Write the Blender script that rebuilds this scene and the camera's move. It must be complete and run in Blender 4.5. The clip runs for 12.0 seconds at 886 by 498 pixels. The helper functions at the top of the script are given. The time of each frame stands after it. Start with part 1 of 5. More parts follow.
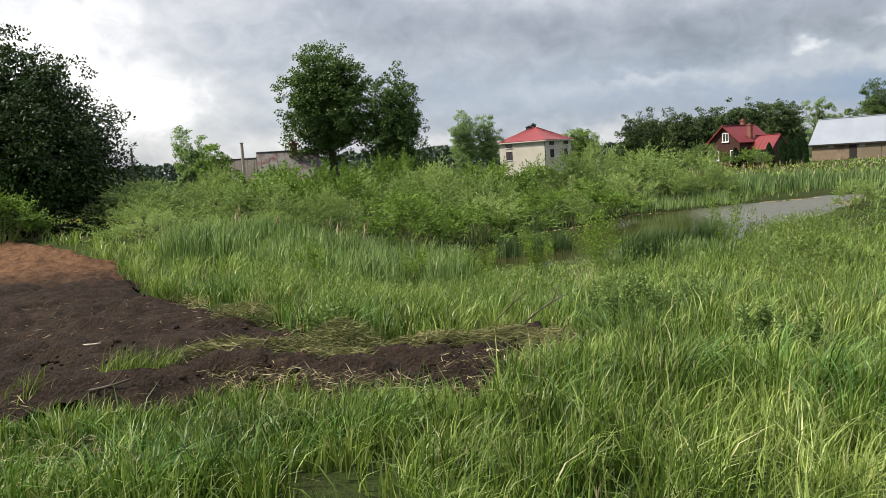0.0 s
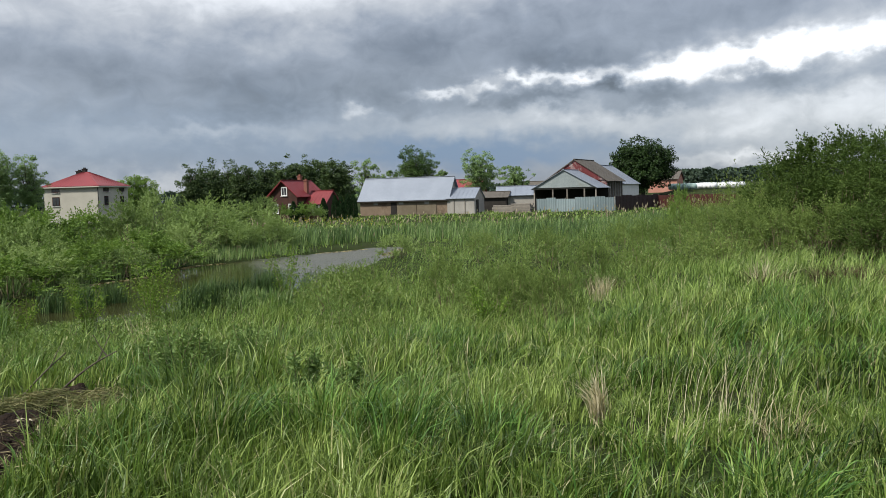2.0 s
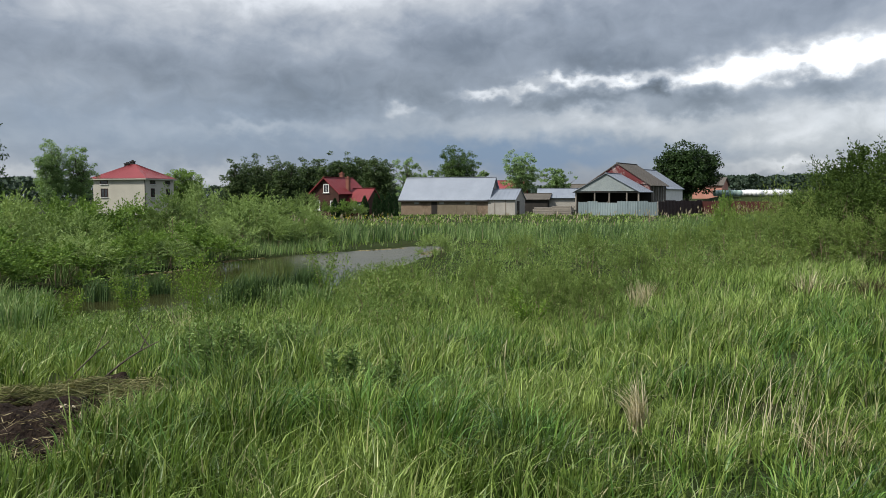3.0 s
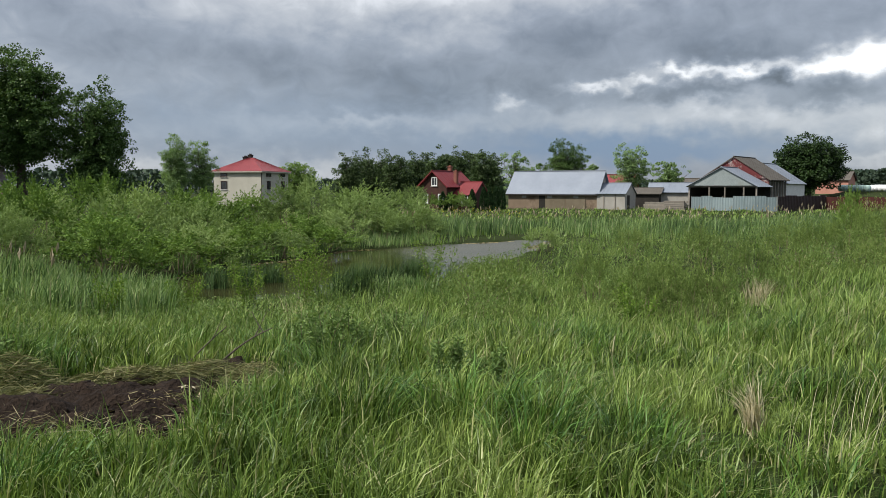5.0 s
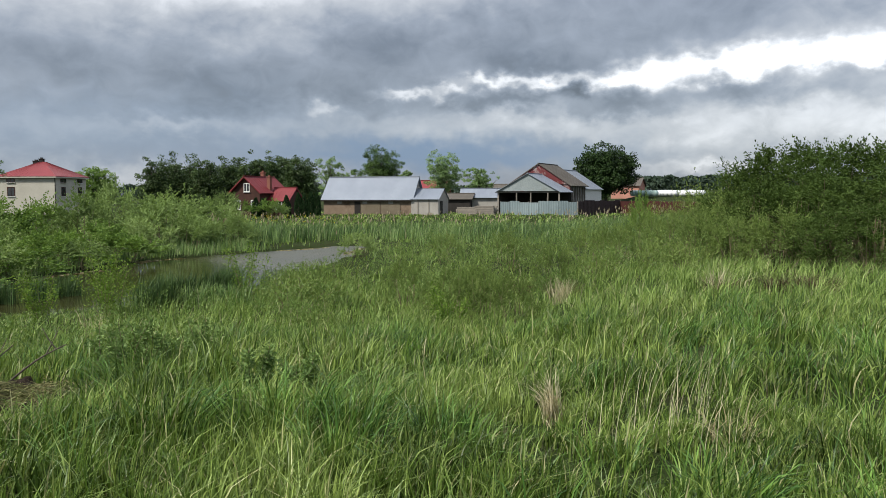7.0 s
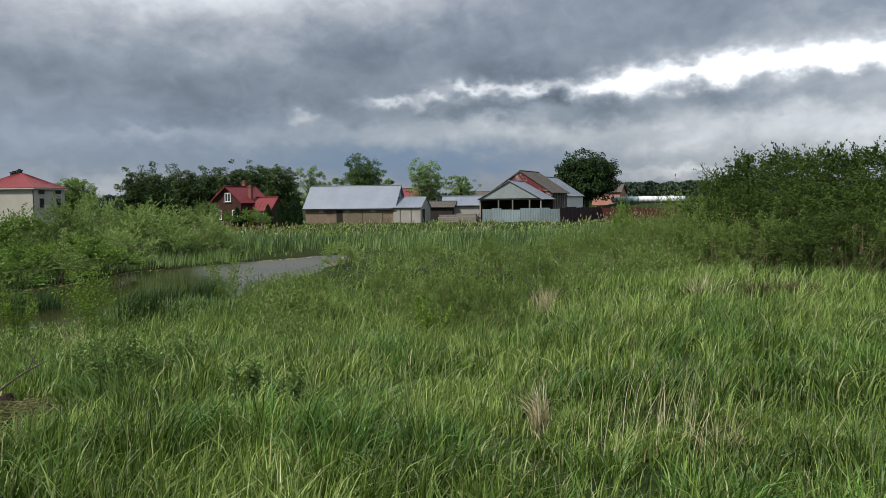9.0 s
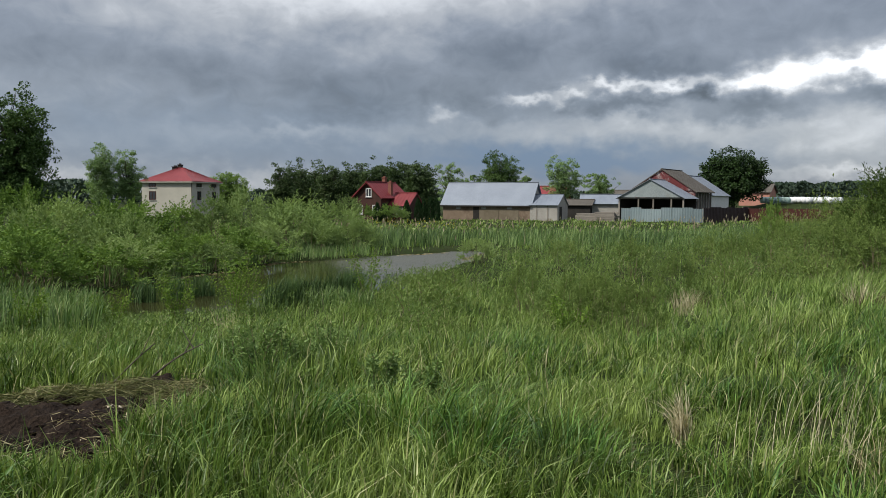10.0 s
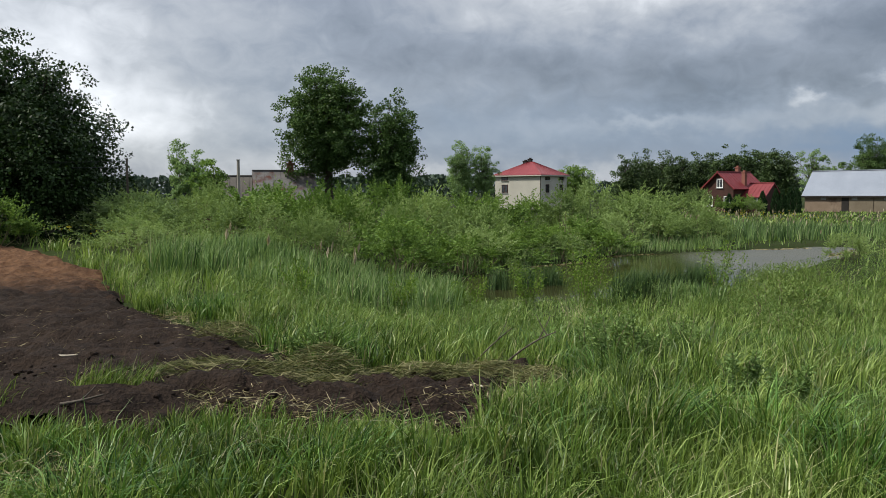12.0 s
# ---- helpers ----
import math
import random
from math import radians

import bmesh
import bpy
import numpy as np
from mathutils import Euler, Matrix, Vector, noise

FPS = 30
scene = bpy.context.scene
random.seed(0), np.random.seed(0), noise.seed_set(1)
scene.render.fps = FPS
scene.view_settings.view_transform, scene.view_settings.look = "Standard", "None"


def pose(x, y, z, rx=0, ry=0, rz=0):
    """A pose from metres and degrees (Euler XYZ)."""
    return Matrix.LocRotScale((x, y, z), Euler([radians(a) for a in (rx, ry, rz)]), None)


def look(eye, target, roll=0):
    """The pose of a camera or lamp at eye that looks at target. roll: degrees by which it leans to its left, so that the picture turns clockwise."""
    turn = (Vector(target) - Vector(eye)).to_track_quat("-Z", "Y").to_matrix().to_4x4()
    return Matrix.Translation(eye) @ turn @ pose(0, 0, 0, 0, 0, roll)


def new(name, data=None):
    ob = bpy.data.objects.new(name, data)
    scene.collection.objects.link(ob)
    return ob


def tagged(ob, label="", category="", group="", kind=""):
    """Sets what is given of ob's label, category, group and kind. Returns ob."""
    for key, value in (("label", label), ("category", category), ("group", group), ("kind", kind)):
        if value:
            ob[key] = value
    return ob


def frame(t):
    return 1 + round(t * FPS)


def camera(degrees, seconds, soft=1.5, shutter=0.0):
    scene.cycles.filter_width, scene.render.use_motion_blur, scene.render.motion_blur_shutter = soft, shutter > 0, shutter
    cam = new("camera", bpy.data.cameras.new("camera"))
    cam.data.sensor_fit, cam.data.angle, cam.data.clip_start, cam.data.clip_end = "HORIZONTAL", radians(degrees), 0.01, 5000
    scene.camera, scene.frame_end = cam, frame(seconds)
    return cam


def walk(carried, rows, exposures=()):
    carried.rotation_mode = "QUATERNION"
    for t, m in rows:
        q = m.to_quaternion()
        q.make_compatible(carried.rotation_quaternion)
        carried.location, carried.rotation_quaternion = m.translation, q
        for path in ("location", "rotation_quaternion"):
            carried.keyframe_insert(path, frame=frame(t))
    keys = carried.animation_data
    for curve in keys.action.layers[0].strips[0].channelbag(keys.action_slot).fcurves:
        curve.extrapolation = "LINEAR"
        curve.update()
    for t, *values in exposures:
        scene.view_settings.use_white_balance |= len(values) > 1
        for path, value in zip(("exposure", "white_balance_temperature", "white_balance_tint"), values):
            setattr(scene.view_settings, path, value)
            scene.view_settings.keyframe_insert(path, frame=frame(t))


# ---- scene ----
# ---------------------------------------------------------------- camera
cam = camera(56.76, 12.0, soft=0.75)
EYE = 1.6
# seconds, offset from the first eye (x, y, z), yaw, pitch, roll
PATH = [
    (0.0, 0.000, 0.000, 0.000, 0.000, -5.963, -3.740),
    (0.5, 0.015, 0.046, -0.006, -9.720, -5.236, -2.981),
    (1.0, 0.036, 0.020, -0.004, -16.448, -4.617, -2.254),
    (1.5, 0.059, 0.008, 0.003, -23.483, -4.251, -2.014),
    (2.0, 0.074, -0.021, 0.008, -30.098, -3.846, -1.604),
    (2.5, 0.070, -0.021, 0.007, -30.859, -3.638, -0.950),
    (3.0, 0.081, 0.016, 0.006, -27.353, -3.788, -0.185),
    (3.5, 0.070, 0.022, 0.007, -23.958, -3.848, 0.346),
    (3.7, 0.075, 0.028, 0.010, -22.623, -3.796, 0.357),
    (4.1, 0.077, 0.029, 0.007, -20.570, -3.832, 0.312),
    (4.5, 0.080, 0.030, 0.001, -19.662, -4.027, 0.201),
    (4.9, 0.084, 0.032, -0.005, -19.761, -4.204, 0.131),
    (5.3, 0.085, 0.033, -0.008, -20.733, -4.186, 0.207),
    (5.5, 0.085, 0.030, -0.008, -21.414, -4.099, 0.299),
    (6.0, 0.084, 0.018, -0.007, -23.259, -3.983, 0.406),
    (6.5, 0.095, -0.003, -0.010, -26.618, -3.968, 0.097),
    (7.0, 0.112, -0.033, -0.005, -32.678, -3.821, -0.056),
    (7.2, 0.124, -0.033, -0.003, -34.640, -3.737, -0.123),
    (7.6, 0.119, -0.032, 0.001, -38.092, -3.545, -0.328),
    (8.0, 0.110, -0.028, 0.009, -40.070, -3.351, -0.583),
    (8.4, 0.101, -0.025, 0.017, -39.791, -3.224, -0.748),
    (8.8, 0.097, -0.023, 0.021, -36.466, -3.235, -0.683),
    (9.0, 0.093, -0.012, 0.023, -33.911, -3.286, -0.570),
    (9.5, 0.086, 0.014, 0.022, -28.206, -3.425, 0.023),
    (10.0, 0.083, 0.028, 0.022, -24.458, -3.459, 0.244),
    (10.5, 0.080, 0.034, 0.019, -22.434, -3.428, 0.152),
    (11.0, 0.064, 0.053, 0.015, -17.378, -3.724, 0.352),
    (11.5, 0.041, 0.076, 0.016, -10.442, -3.972, 0.380),
    (12.0, 0.012, 0.101, 0.009, -0.694, -3.992, -0.310),
]
walk(cam, [(t, pose(x, y, EYE + z, 0, 0, yaw) @ pose(0, 0, 0, 90 + pitch, 0, 0) @ pose(0, 0, 0, 0, 0, roll))
           for t, x, y, z, yaw, pitch, roll in PATH],
     exposures=[(0.0, 0.95, 7000, 12), (0.8, 0.84, 6750, 11), (2.0, 0.52, 6500, 10), (3.5, 0.44, 6500, 10), (5.5, 0.54, 6550, 10), (6.5, 0.62, 6550, 10), (7.2, 0.46, 6500, 10), (9.0, 0.22, 6450, 10), (10.5, 0.32, 6500, 10), (11.5, 0.50, 6500, 10), (12.0, 0.46, 6500, 10)])

# ---------------------------------------------------------------- sky and sun
world = bpy.data.worlds.new("cloudy_sky")
scene.world = world
world.use_nodes = True
wn, wl = world.node_tree.nodes, world.node_tree.links
wn.clear()


def wmath(op, a, b=None, c=None):
    n = wn.new("ShaderNodeMath")
    n.operation = op
    for i, s in enumerate((a, b, c)):
        if s is None:
            continue
        if isinstance(s, (int, float)):
            n.inputs[i].default_value = s
        else:
            wl.new(s, n.inputs[i])
    return n.outputs[0]


def wnoise(u, w, seed, scale, detail=8.0, rough=0.6, warp=0.0):
    c = wn.new("ShaderNodeCombineXYZ")
    wl.new(u, c.inputs[0])
    wl.new(w, c.inputs[1])
    c.inputs[2].default_value = seed
    n = wn.new("ShaderNodeTexNoise")
    n.inputs["Scale"].default_value = scale
    n.inputs["Detail"].default_value = detail
    n.inputs["Roughness"].default_value = rough
    n.inputs["Distortion"].default_value = warp
    wl.new(c.outputs[0], n.inputs["Vector"])
    return n.outputs[0]


coord = wn.new("ShaderNodeTexCoord")
split = wn.new("ShaderNodeSeparateXYZ")
wl.new(coord.outputs["Generated"], split.inputs[0])
AZ = wmath("MULTIPLY", wmath("ARCTAN2", split.outputs[0], split.outputs[1]), 57.2958)
EL = wmath("MULTIPLY", wmath("ARCSINE", split.outputs[2]), 57.2958)
# billows: shift the bearings by noise so that every bank of cloud gets a ragged rim
U0, W0 = wmath("MULTIPLY", AZ, 0.1), wmath("MULTIPLY", EL, 0.26)
W1 = wmath("MULTIPLY", EL, 0.14)
n1 = wmath("SUBTRACT", wnoise(U0, W1, 1.3, 5.5, 5, 0.52), 0.5)
n2 = wmath("SUBTRACT", wnoise(U0, W1, 7.9, 5.5, 5, 0.52), 0.5)
n3 = wmath("SUBTRACT", wnoise(U0, W0, 4.1, 1.0, 3, 0.4, 0.2), 0.5)
n4 = wmath("SUBTRACT", wnoise(U0, W1, 2.2, 4.5, 7, 0.55, 0.5), 0.5)
AZW = wmath("MULTIPLY_ADD", n1, 4.5, AZ)
ELW = wmath("MULTIPLY_ADD", n2, 2.6, EL)


def bank(field, a0, e0, sa, se, amp):
    """Add a soft bank of cloud (or a break) at a bearing and height, with its half widths."""
    da = wmath("DIVIDE", wmath("SUBTRACT", AZW, a0), sa)
    de = wmath("DIVIDE", wmath("SUBTRACT", ELW, e0), se)
    q = wmath("ADD", wmath("MULTIPLY", da, da), wmath("MULTIPLY", de, de))
    return wmath("MULTIPLY_ADD", wmath("EXPONENT", wmath("MULTIPLY", q, -0.5)), amp, field)


FIELD = wmath("MULTIPLY_ADD", n3, 0.55, 0.40)
FIELD = wmath("MULTIPLY_ADD", n4, 0.33, FIELD)
# dark bellies of the overcast
for row in ((31, 10.2, 7.5, 1.7, -0.20), (38.6, 8.6, 2.6, 0.45, -0.18), (9, 7.8, 12, 2.0, -0.13), (22, 7.4, 6, 1.1, -0.10), (47, 11.5, 7, 1.3, -0.07)):
    FIELD = bank(FIELD, *row)
# paler veils; the last, above the view, is added to brighten the pond's reflection
for row in ((16, 13.4, 8, 1.5, 0.16), (15, 4.7, 2.6, 0.32, 0.18), (21, 4.4, 7, 0.7, 0.15), (6, 4.2, 5, 0.5, 0.08), (28, 5.4, 3, 0.5, 0.08), (-6, 9, 8, 4, 0.08), (-25, 9, 7, 5, 0.31),
            (-18, 4, 4, 1.3, 0.26), (-38, 6, 8, 5, 0.25), (-10, 2.0, 5, 0.7, 0.18), (11, 1.2, 4, 0.6, 0.22), (51, 1.8, 3.5, 0.35, 0.30), (0, 1.2, 3, 0.5, 0.22), (51, 4.2, 7, 1.4, 0.22), (62, 5.4, 7, 1.6, 0.26), (41, 4.6, 3.5, 0.5, 0.14), (21, 23, 14, 7, 0.6)):
    FIELD = bank(FIELD, *row)
# the torn bright break, and the grey puffs that stand before it
for row in ((24.7, 5.8, 0.7, 0.28, 0.28), (30.2, 6.7, 1.5, 0.24, 0.42), (32.7, 7.2, 0.9, 0.22, 0.36), (36.3, 7.7, 1.7, 0.26, 0.42), (39.7, 7.6, 1.0, 0.32, 0.36), (45, 7.6, 2.8, 0.48, 0.62),
            (51, 8.3, 4.0, 0.50, 0.52), (58, 8.8, 5.0, 0.60, 0.52), (66, 9.2, 6, 1.2, 0.5)):
    FIELD = bank(FIELD, *row)
for row in ((35.4, 6.4, 2.0, 0.45, -0.34), (41.4, 6.95, 0.9, 0.36, -0.45), (44.6, 5.6, 2.4, 0.65, -0.30), (38.4, 6.5, 1.1, 0.4, -0.22), (29.0, 5.7, 2.0, 0.4, -0.12), (55.5, 6.5, 4.5, 0.5, -0.18), (52, 7.0, 1.5, 0.3, -0.12), (59.5, 7.6, 2.0, 0.4, -0.15)):
    FIELD = bank(FIELD, *row)
ramp = wn.new("ShaderNodeValToRGB")
els = ramp.color_ramp.elements
els[0].position, els[0].color = 0.0, (0.070, 0.080, 0.097, 1)
els[1].position, els[1].color = 1.0, (0.92, 0.94, 0.96, 1)
for p, c in ((0.22, (0.126, 0.146, 0.180)), (0.42, (0.212, 0.238, 0.282)), (0.62, (0.36, 0.38, 0.41)), (0.82, (0.60, 0.62, 0.65))):
    e = els.new(p)
    e.color = (*c, 1)
wl.new(FIELD, ramp.inputs[0])
# slate-blue rain band low over the village
RAIN = bank(bank(wmath("MULTIPLY", n4, 0.2), 33, 2.7, 8.5, 0.8, 1.0), 9, 3.8, 14, 1.8, 0.50)
slate = wn.new("ShaderNodeMix")
slate.data_type, slate.clamp_factor = "RGBA", True
wl.new(RAIN, slate.inputs[0])
wl.new(ramp.outputs[0], slate.inputs[6])
slate.inputs[7].default_value = (0.112, 0.168, 0.262, 1)
# the overcast dome grows brighter towards the zenith
high = wn.new("ShaderNodeMapRange")
high.interpolation_type = "SMOOTHSTEP"
for key, val in (("From Min", 13.0), ("From Max", 55.0), ("To Min", 1.0), ("To Max", 2.3)):
    high.inputs[key].default_value = val
wl.new(EL, high.inputs["Value"])
bg = wn.new("ShaderNodeBackground")
wl.new(slate.outputs[2], bg.inputs[0])
wl.new(high.outputs[0], bg.inputs[1])
SUN_EL, SUN_AZ = 50.0, 268.0  # height and bearing from the line ahead, clockwise
nishita = wn.new("ShaderNodeTexSky")
nishita.sky_type = "NISHITA"
nishita.sun_disc = False
nishita.sun_elevation, nishita.sun_rotation = radians(SUN_EL), radians(SUN_AZ)
blue = wn.new("ShaderNodeBackground")
blue.inputs[1].default_value = 0.012
wl.new(nishita.outputs[0], blue.inputs[0])
addsky = wn.new("ShaderNodeAddShader")
wl.new(bg.outputs[0], addsky.inputs[0])
wl.new(blue.outputs[0], addsky.inputs[1])
wout = wn.new("ShaderNodeOutputWorld")
wl.new(addsky.outputs[0], wout.inputs[0])

sun = new("sun", bpy.data.lights.new("sun", "SUN"))
sun.data.energy, sun.data.angle, sun.data.color = 3.6, radians(7), (1.0, 0.95, 0.86)
sdir = Vector((math.sin(radians(SUN_AZ)) * math.cos(radians(SUN_EL)), math.cos(radians(SUN_AZ)) * math.cos(radians(SUN_EL)), math.sin(radians(SUN_EL))))
sun.matrix_world = look(sdir * 200, (0, 0, 0))


# ---------------------------------------------------------------- materials
def nodes_of(name):
    m = bpy.data.materials.new(name)
    m.use_nodes = True
    nt = m.node_tree
    return m, nt, nt.nodes["Principled BSDF"]


def noise_node(nt, scale, detail=4.0, rough=0.55, space="Object"):
    tc = nt.nodes.new("ShaderNodeTexCoord")
    n = nt.nodes.new("ShaderNodeTexNoise")
    n.inputs["Scale"].default_value, n.inputs["Detail"].default_value, n.inputs["Roughness"].default_value = scale, detail, rough
    nt.links.new(tc.outputs[space], n.inputs["Vector"])
    return n


def ramp_node(nt, fac, stops):
    r = nt.nodes.new("ShaderNodeValToRGB")
    e = r.color_ramp.elements
    e[0].position, e[0].color = stops[0][0], (*stops[0][1], 1)
    e[1].position, e[1].color = stops[-1][0], (*stops[-1][1], 1)
    for p, c in stops[1:-1]:
        k = e.new(p)
        k.color = (*c, 1)
    nt.links.new(fac, r.inputs[0])
    return r.outputs[0]


def mix_node(nt, fac, a, b, blend="MIX"):
    m = nt.nodes.new("ShaderNodeMix")
    m.data_type, m.blend_type = "RGBA", blend
    for sock, v in ((m.inputs[0], fac), (m.inputs[6], a), (m.inputs[7], b)):
        if isinstance(v, (int, float)):
            sock.default_value = v
        elif isinstance(v, tuple):
            sock.default_value = (*v, 1)
        else:
            nt.links.new(v, sock)
    return m.outputs[2]


def bump_node(nt, bsdf, height, strength=0.4, dist=0.02):
    b = nt.nodes.new("ShaderNodeBump")
    b.inputs["Strength"].default_value, b.inputs["Distance"].default_value = strength, dist
    nt.links.new(height, b.inputs["Height"])
    nt.links.new(b.outputs[0], bsdf.inputs["Normal"])


def surface(name, c1, c2, scale=3.0, rough=0.8, fine=40.0, bump=0.3, metal=0.0, stain=None, per_object=0.0):
    """Two-scale mottled surface: broad blotches, fine grain, relief."""
    m, nt, b = nodes_of(name)
    big, small = noise_node(nt, scale, 6), noise_node(nt, fine, 4)
    col = ramp_node(nt, big.outputs[0], [(0.3, c1), (0.7, c2)])
    col = mix_node(nt, 0.35, col, ramp_node(nt, small.outputs[0], [(0.25, tuple(0.55 * v for v in c1)), (0.75, tuple(min(1, 1.3 * v) for v in c2))]))
    if stain:
        st = noise_node(nt, scale * 0.6, 8, 0.7)
        col = mix_node(nt, ramp_node(nt, st.outputs[0], [(0.52, (0, 0, 0)), (0.66, (1, 1, 1))]), col, stain)
    if per_object:
        oi = nt.nodes.new("ShaderNodeObjectInfo")
        col = mix_node(nt, per_object, col, ramp_node(nt, oi.outputs["Random"], [(0, tuple(0.5 * v for v in c1)), (1, tuple(min(1, 1.4 * v) for v in c2))]))
    nt.links.new(col, b.inputs["Base Color"])
    b.inputs["Roughness"].default_value, b.inputs["Metallic"].default_value = rough, metal
    b.inputs["Specular IOR Level"].default_value = 0.25
    bump_node(nt, b, small.outputs[0], bump, 0.02)
    return m


def foliage(name, dark, mid, light, patch=0.6, rough=0.5, glow=0.35, dry=None, gloss=0.18, broad=0.35, per_plant=0.0):
    """Leaves: each leaf its own shade, broader patches, light through the blade."""
    m, nt, b = nodes_of(name)
    geo = nt.nodes.new("ShaderNodeNewGeometry")
    stops = [(0.0, dark), (0.5, mid), (0.93, light)]
    if dry:
        stops += [(0.96, dry), (1.0, dry)]
    leaf = ramp_node(nt, geo.outputs["Random Per Island"], stops)
    pn = noise_node(nt, patch, 3)
    tone = ramp_node(nt, pn.outputs[0], [(0.38, tuple(0.7 * v for v in dark)), (0.5, mid), (0.64, light)])
    col = mix_node(nt, broad, leaf, tone)
    if per_plant:
        oi = nt.nodes.new("ShaderNodeObjectInfo")
        col = mix_node(nt, per_plant, col, ramp_node(nt, oi.outputs["Random"], [(0, dark), (0.5, mid), (1, light)]))
    nt.links.new(col, b.inputs["Base Color"])
    b.inputs["Roughness"].default_value = rough
    b.inputs["Specular IOR Level"].default_value = gloss
    tr = nt.nodes.new("ShaderNodeBsdfTranslucent")
    nt.links.new(mix_node(nt, 1.0, col, (1.0, 1.0, 0.55), "MULTIPLY"), tr.inputs[0])
    mx = nt.nodes.new("ShaderNodeMixShader")
    mx.inputs[0].default_value = glow
    nt.links.new(b.outputs[0], mx.inputs[1])
    nt.links.new(tr.outputs[0], mx.inputs[2])
    nt.links.new(mx.outputs[0], nt.nodes["Material Output"].inputs[0])
    return m


M_GRASS = foliage("grass_blades", (0.013, 0.032, 0.005), (0.094, 0.168, 0.024), (0.36, 0.46, 0.13), 0.9, 0.42, 0.22, (0.52, 0.47, 0.28), 0.28)
M_LUSH = foliage("lush_grass", (0.011, 0.034, 0.006), (0.056, 0.138, 0.022), (0.22, 0.38, 0.08), 1.2, 0.42, 0.2, None, 0.28)
M_SEDGE = foliage("sedge_blades", (0.028, 0.062, 0.011), (0.148, 0.245, 0.048), (0.40, 0.51, 0.16), 1.1, 0.45, 0.24, (0.44, 0.40, 0.25), 0.22)
M_OLIVE = foliage("olive_scrub_leaves", (0.082, 0.128, 0.034), (0.155, 0.225, 0.060), (0.26, 0.34, 0.108), 0.9, 0.7, 0.25, gloss=0.06, broad=0.5, per_plant=0.3)
M_BROWNTUFT = foliage("brown_tussock", (0.036, 0.028, 0.014), (0.085, 0.068, 0.034), (0.200, 0.170, 0.090), 2.0, 0.8, 0.12)
M_REED = foliage("reed_blades", (0.024, 0.058, 0.016), (0.130, 0.230, 0.068), (0.38, 0.50, 0.21), 1.2, 0.45, 0.22, (0.38, 0.35, 0.22), 0.25)
M_CATTAIL = foliage("cattail_blades", (0.024, 0.052, 0.019), (0.066, 0.122, 0.042), (0.15, 0.23, 0.09), 0.8, 0.45, 0.2)
M_WILLOW = foliage("willow_leaves", (0.095, 0.150, 0.048), (0.215, 0.310, 0.105), (0.38, 0.49, 0.20), 0.9, 0.7, 0.28, gloss=0.06, broad=0.5, per_plant=0.5)
M_ALDER = foliage("broad_shrub_leaves", (0.070, 0.135, 0.030), (0.150, 0.250, 0.058), (0.28, 0.40, 0.11), 0.5, 0.65, 0.28, gloss=0.08, broad=0.5, per_plant=0.25)
M_DARKWILLOW = foliage("dark_willow_leaves", (0.052, 0.090, 0.022), (0.076, 0.124, 0.031), (0.115, 0.172, 0.048), 0.5, 0.7, 0.25, gloss=0.06, broad=0.5, per_plant=0.15)
M_HERB = foliage("herb_leaves", (0.066, 0.122, 0.029), (0.138, 0.225, 0.055), (0.27, 0.38, 0.125), 1.1, 0.5, 0.26, (0.28, 0.24, 0.14), broad=0.45)
M_TREE = foliage("broadleaf_crown", (0.032, 0.068, 0.016), (0.066, 0.125, 0.032), (0.125, 0.20, 0.055), 0.25, 0.5, 0.22)
M_TREEDARK = foliage("dark_crown", (0.012, 0.028, 0.008), (0.024, 0.050, 0.013), (0.045, 0.085, 0.02), 0.3, 0.5, 0.15)
M_TREELIGHT = foliage("light_crown", (0.095, 0.165, 0.058), (0.190, 0.300, 0.110), (0.32, 0.45, 0.19), 0.2, 0.5, 0.32)
M_GROVE = foliage("grove_crown", (0.034, 0.062, 0.020), (0.060, 0.100, 0.032), (0.098, 0.145, 0.048), 0.2, 0.55, 0.18, broad=0.5)
# the bluish haze of distance is put into the far wood's leaf colours
M_FOREST = foliage("far_wood", (0.030, 0.052, 0.036), (0.046, 0.074, 0.048), (0.064, 0.096, 0.060), 0.05, 0.7, 0.1)
M_THUJA = foliage("thuja_leaves", (0.014, 0.035, 0.012), (0.025, 0.055, 0.018), (0.04, 0.085, 0.03), 0.6, 0.6, 0.1)
M_STRAW = foliage("dry_straw", (0.36, 0.31, 0.18), (0.56, 0.50, 0.33), (0.74, 0.68, 0.49), 3.0, 0.6, 0.2)
M_SEED = foliage("seed_heads", (0.26, 0.22, 0.14), (0.38, 0.33, 0.23), (0.52, 0.46, 0.35), 3.0, 0.8, 0.2)
M_YELLOW = foliage("yellow_petals", (0.55, 0.40, 0.02), (0.70, 0.55, 0.03), (0.80, 0.65, 0.06), 3.0, 0.6, 0.3)
M_BARK = surface("bark", (0.055, 0.045, 0.035), (0.12, 0.10, 0.08), 3.0, 0.9, 30.0, 0.6)
M_STEM = surface("willow_stems", (0.12, 0.10, 0.055), (0.22, 0.19, 0.11), 4.0, 0.8, 40.0, 0.3)
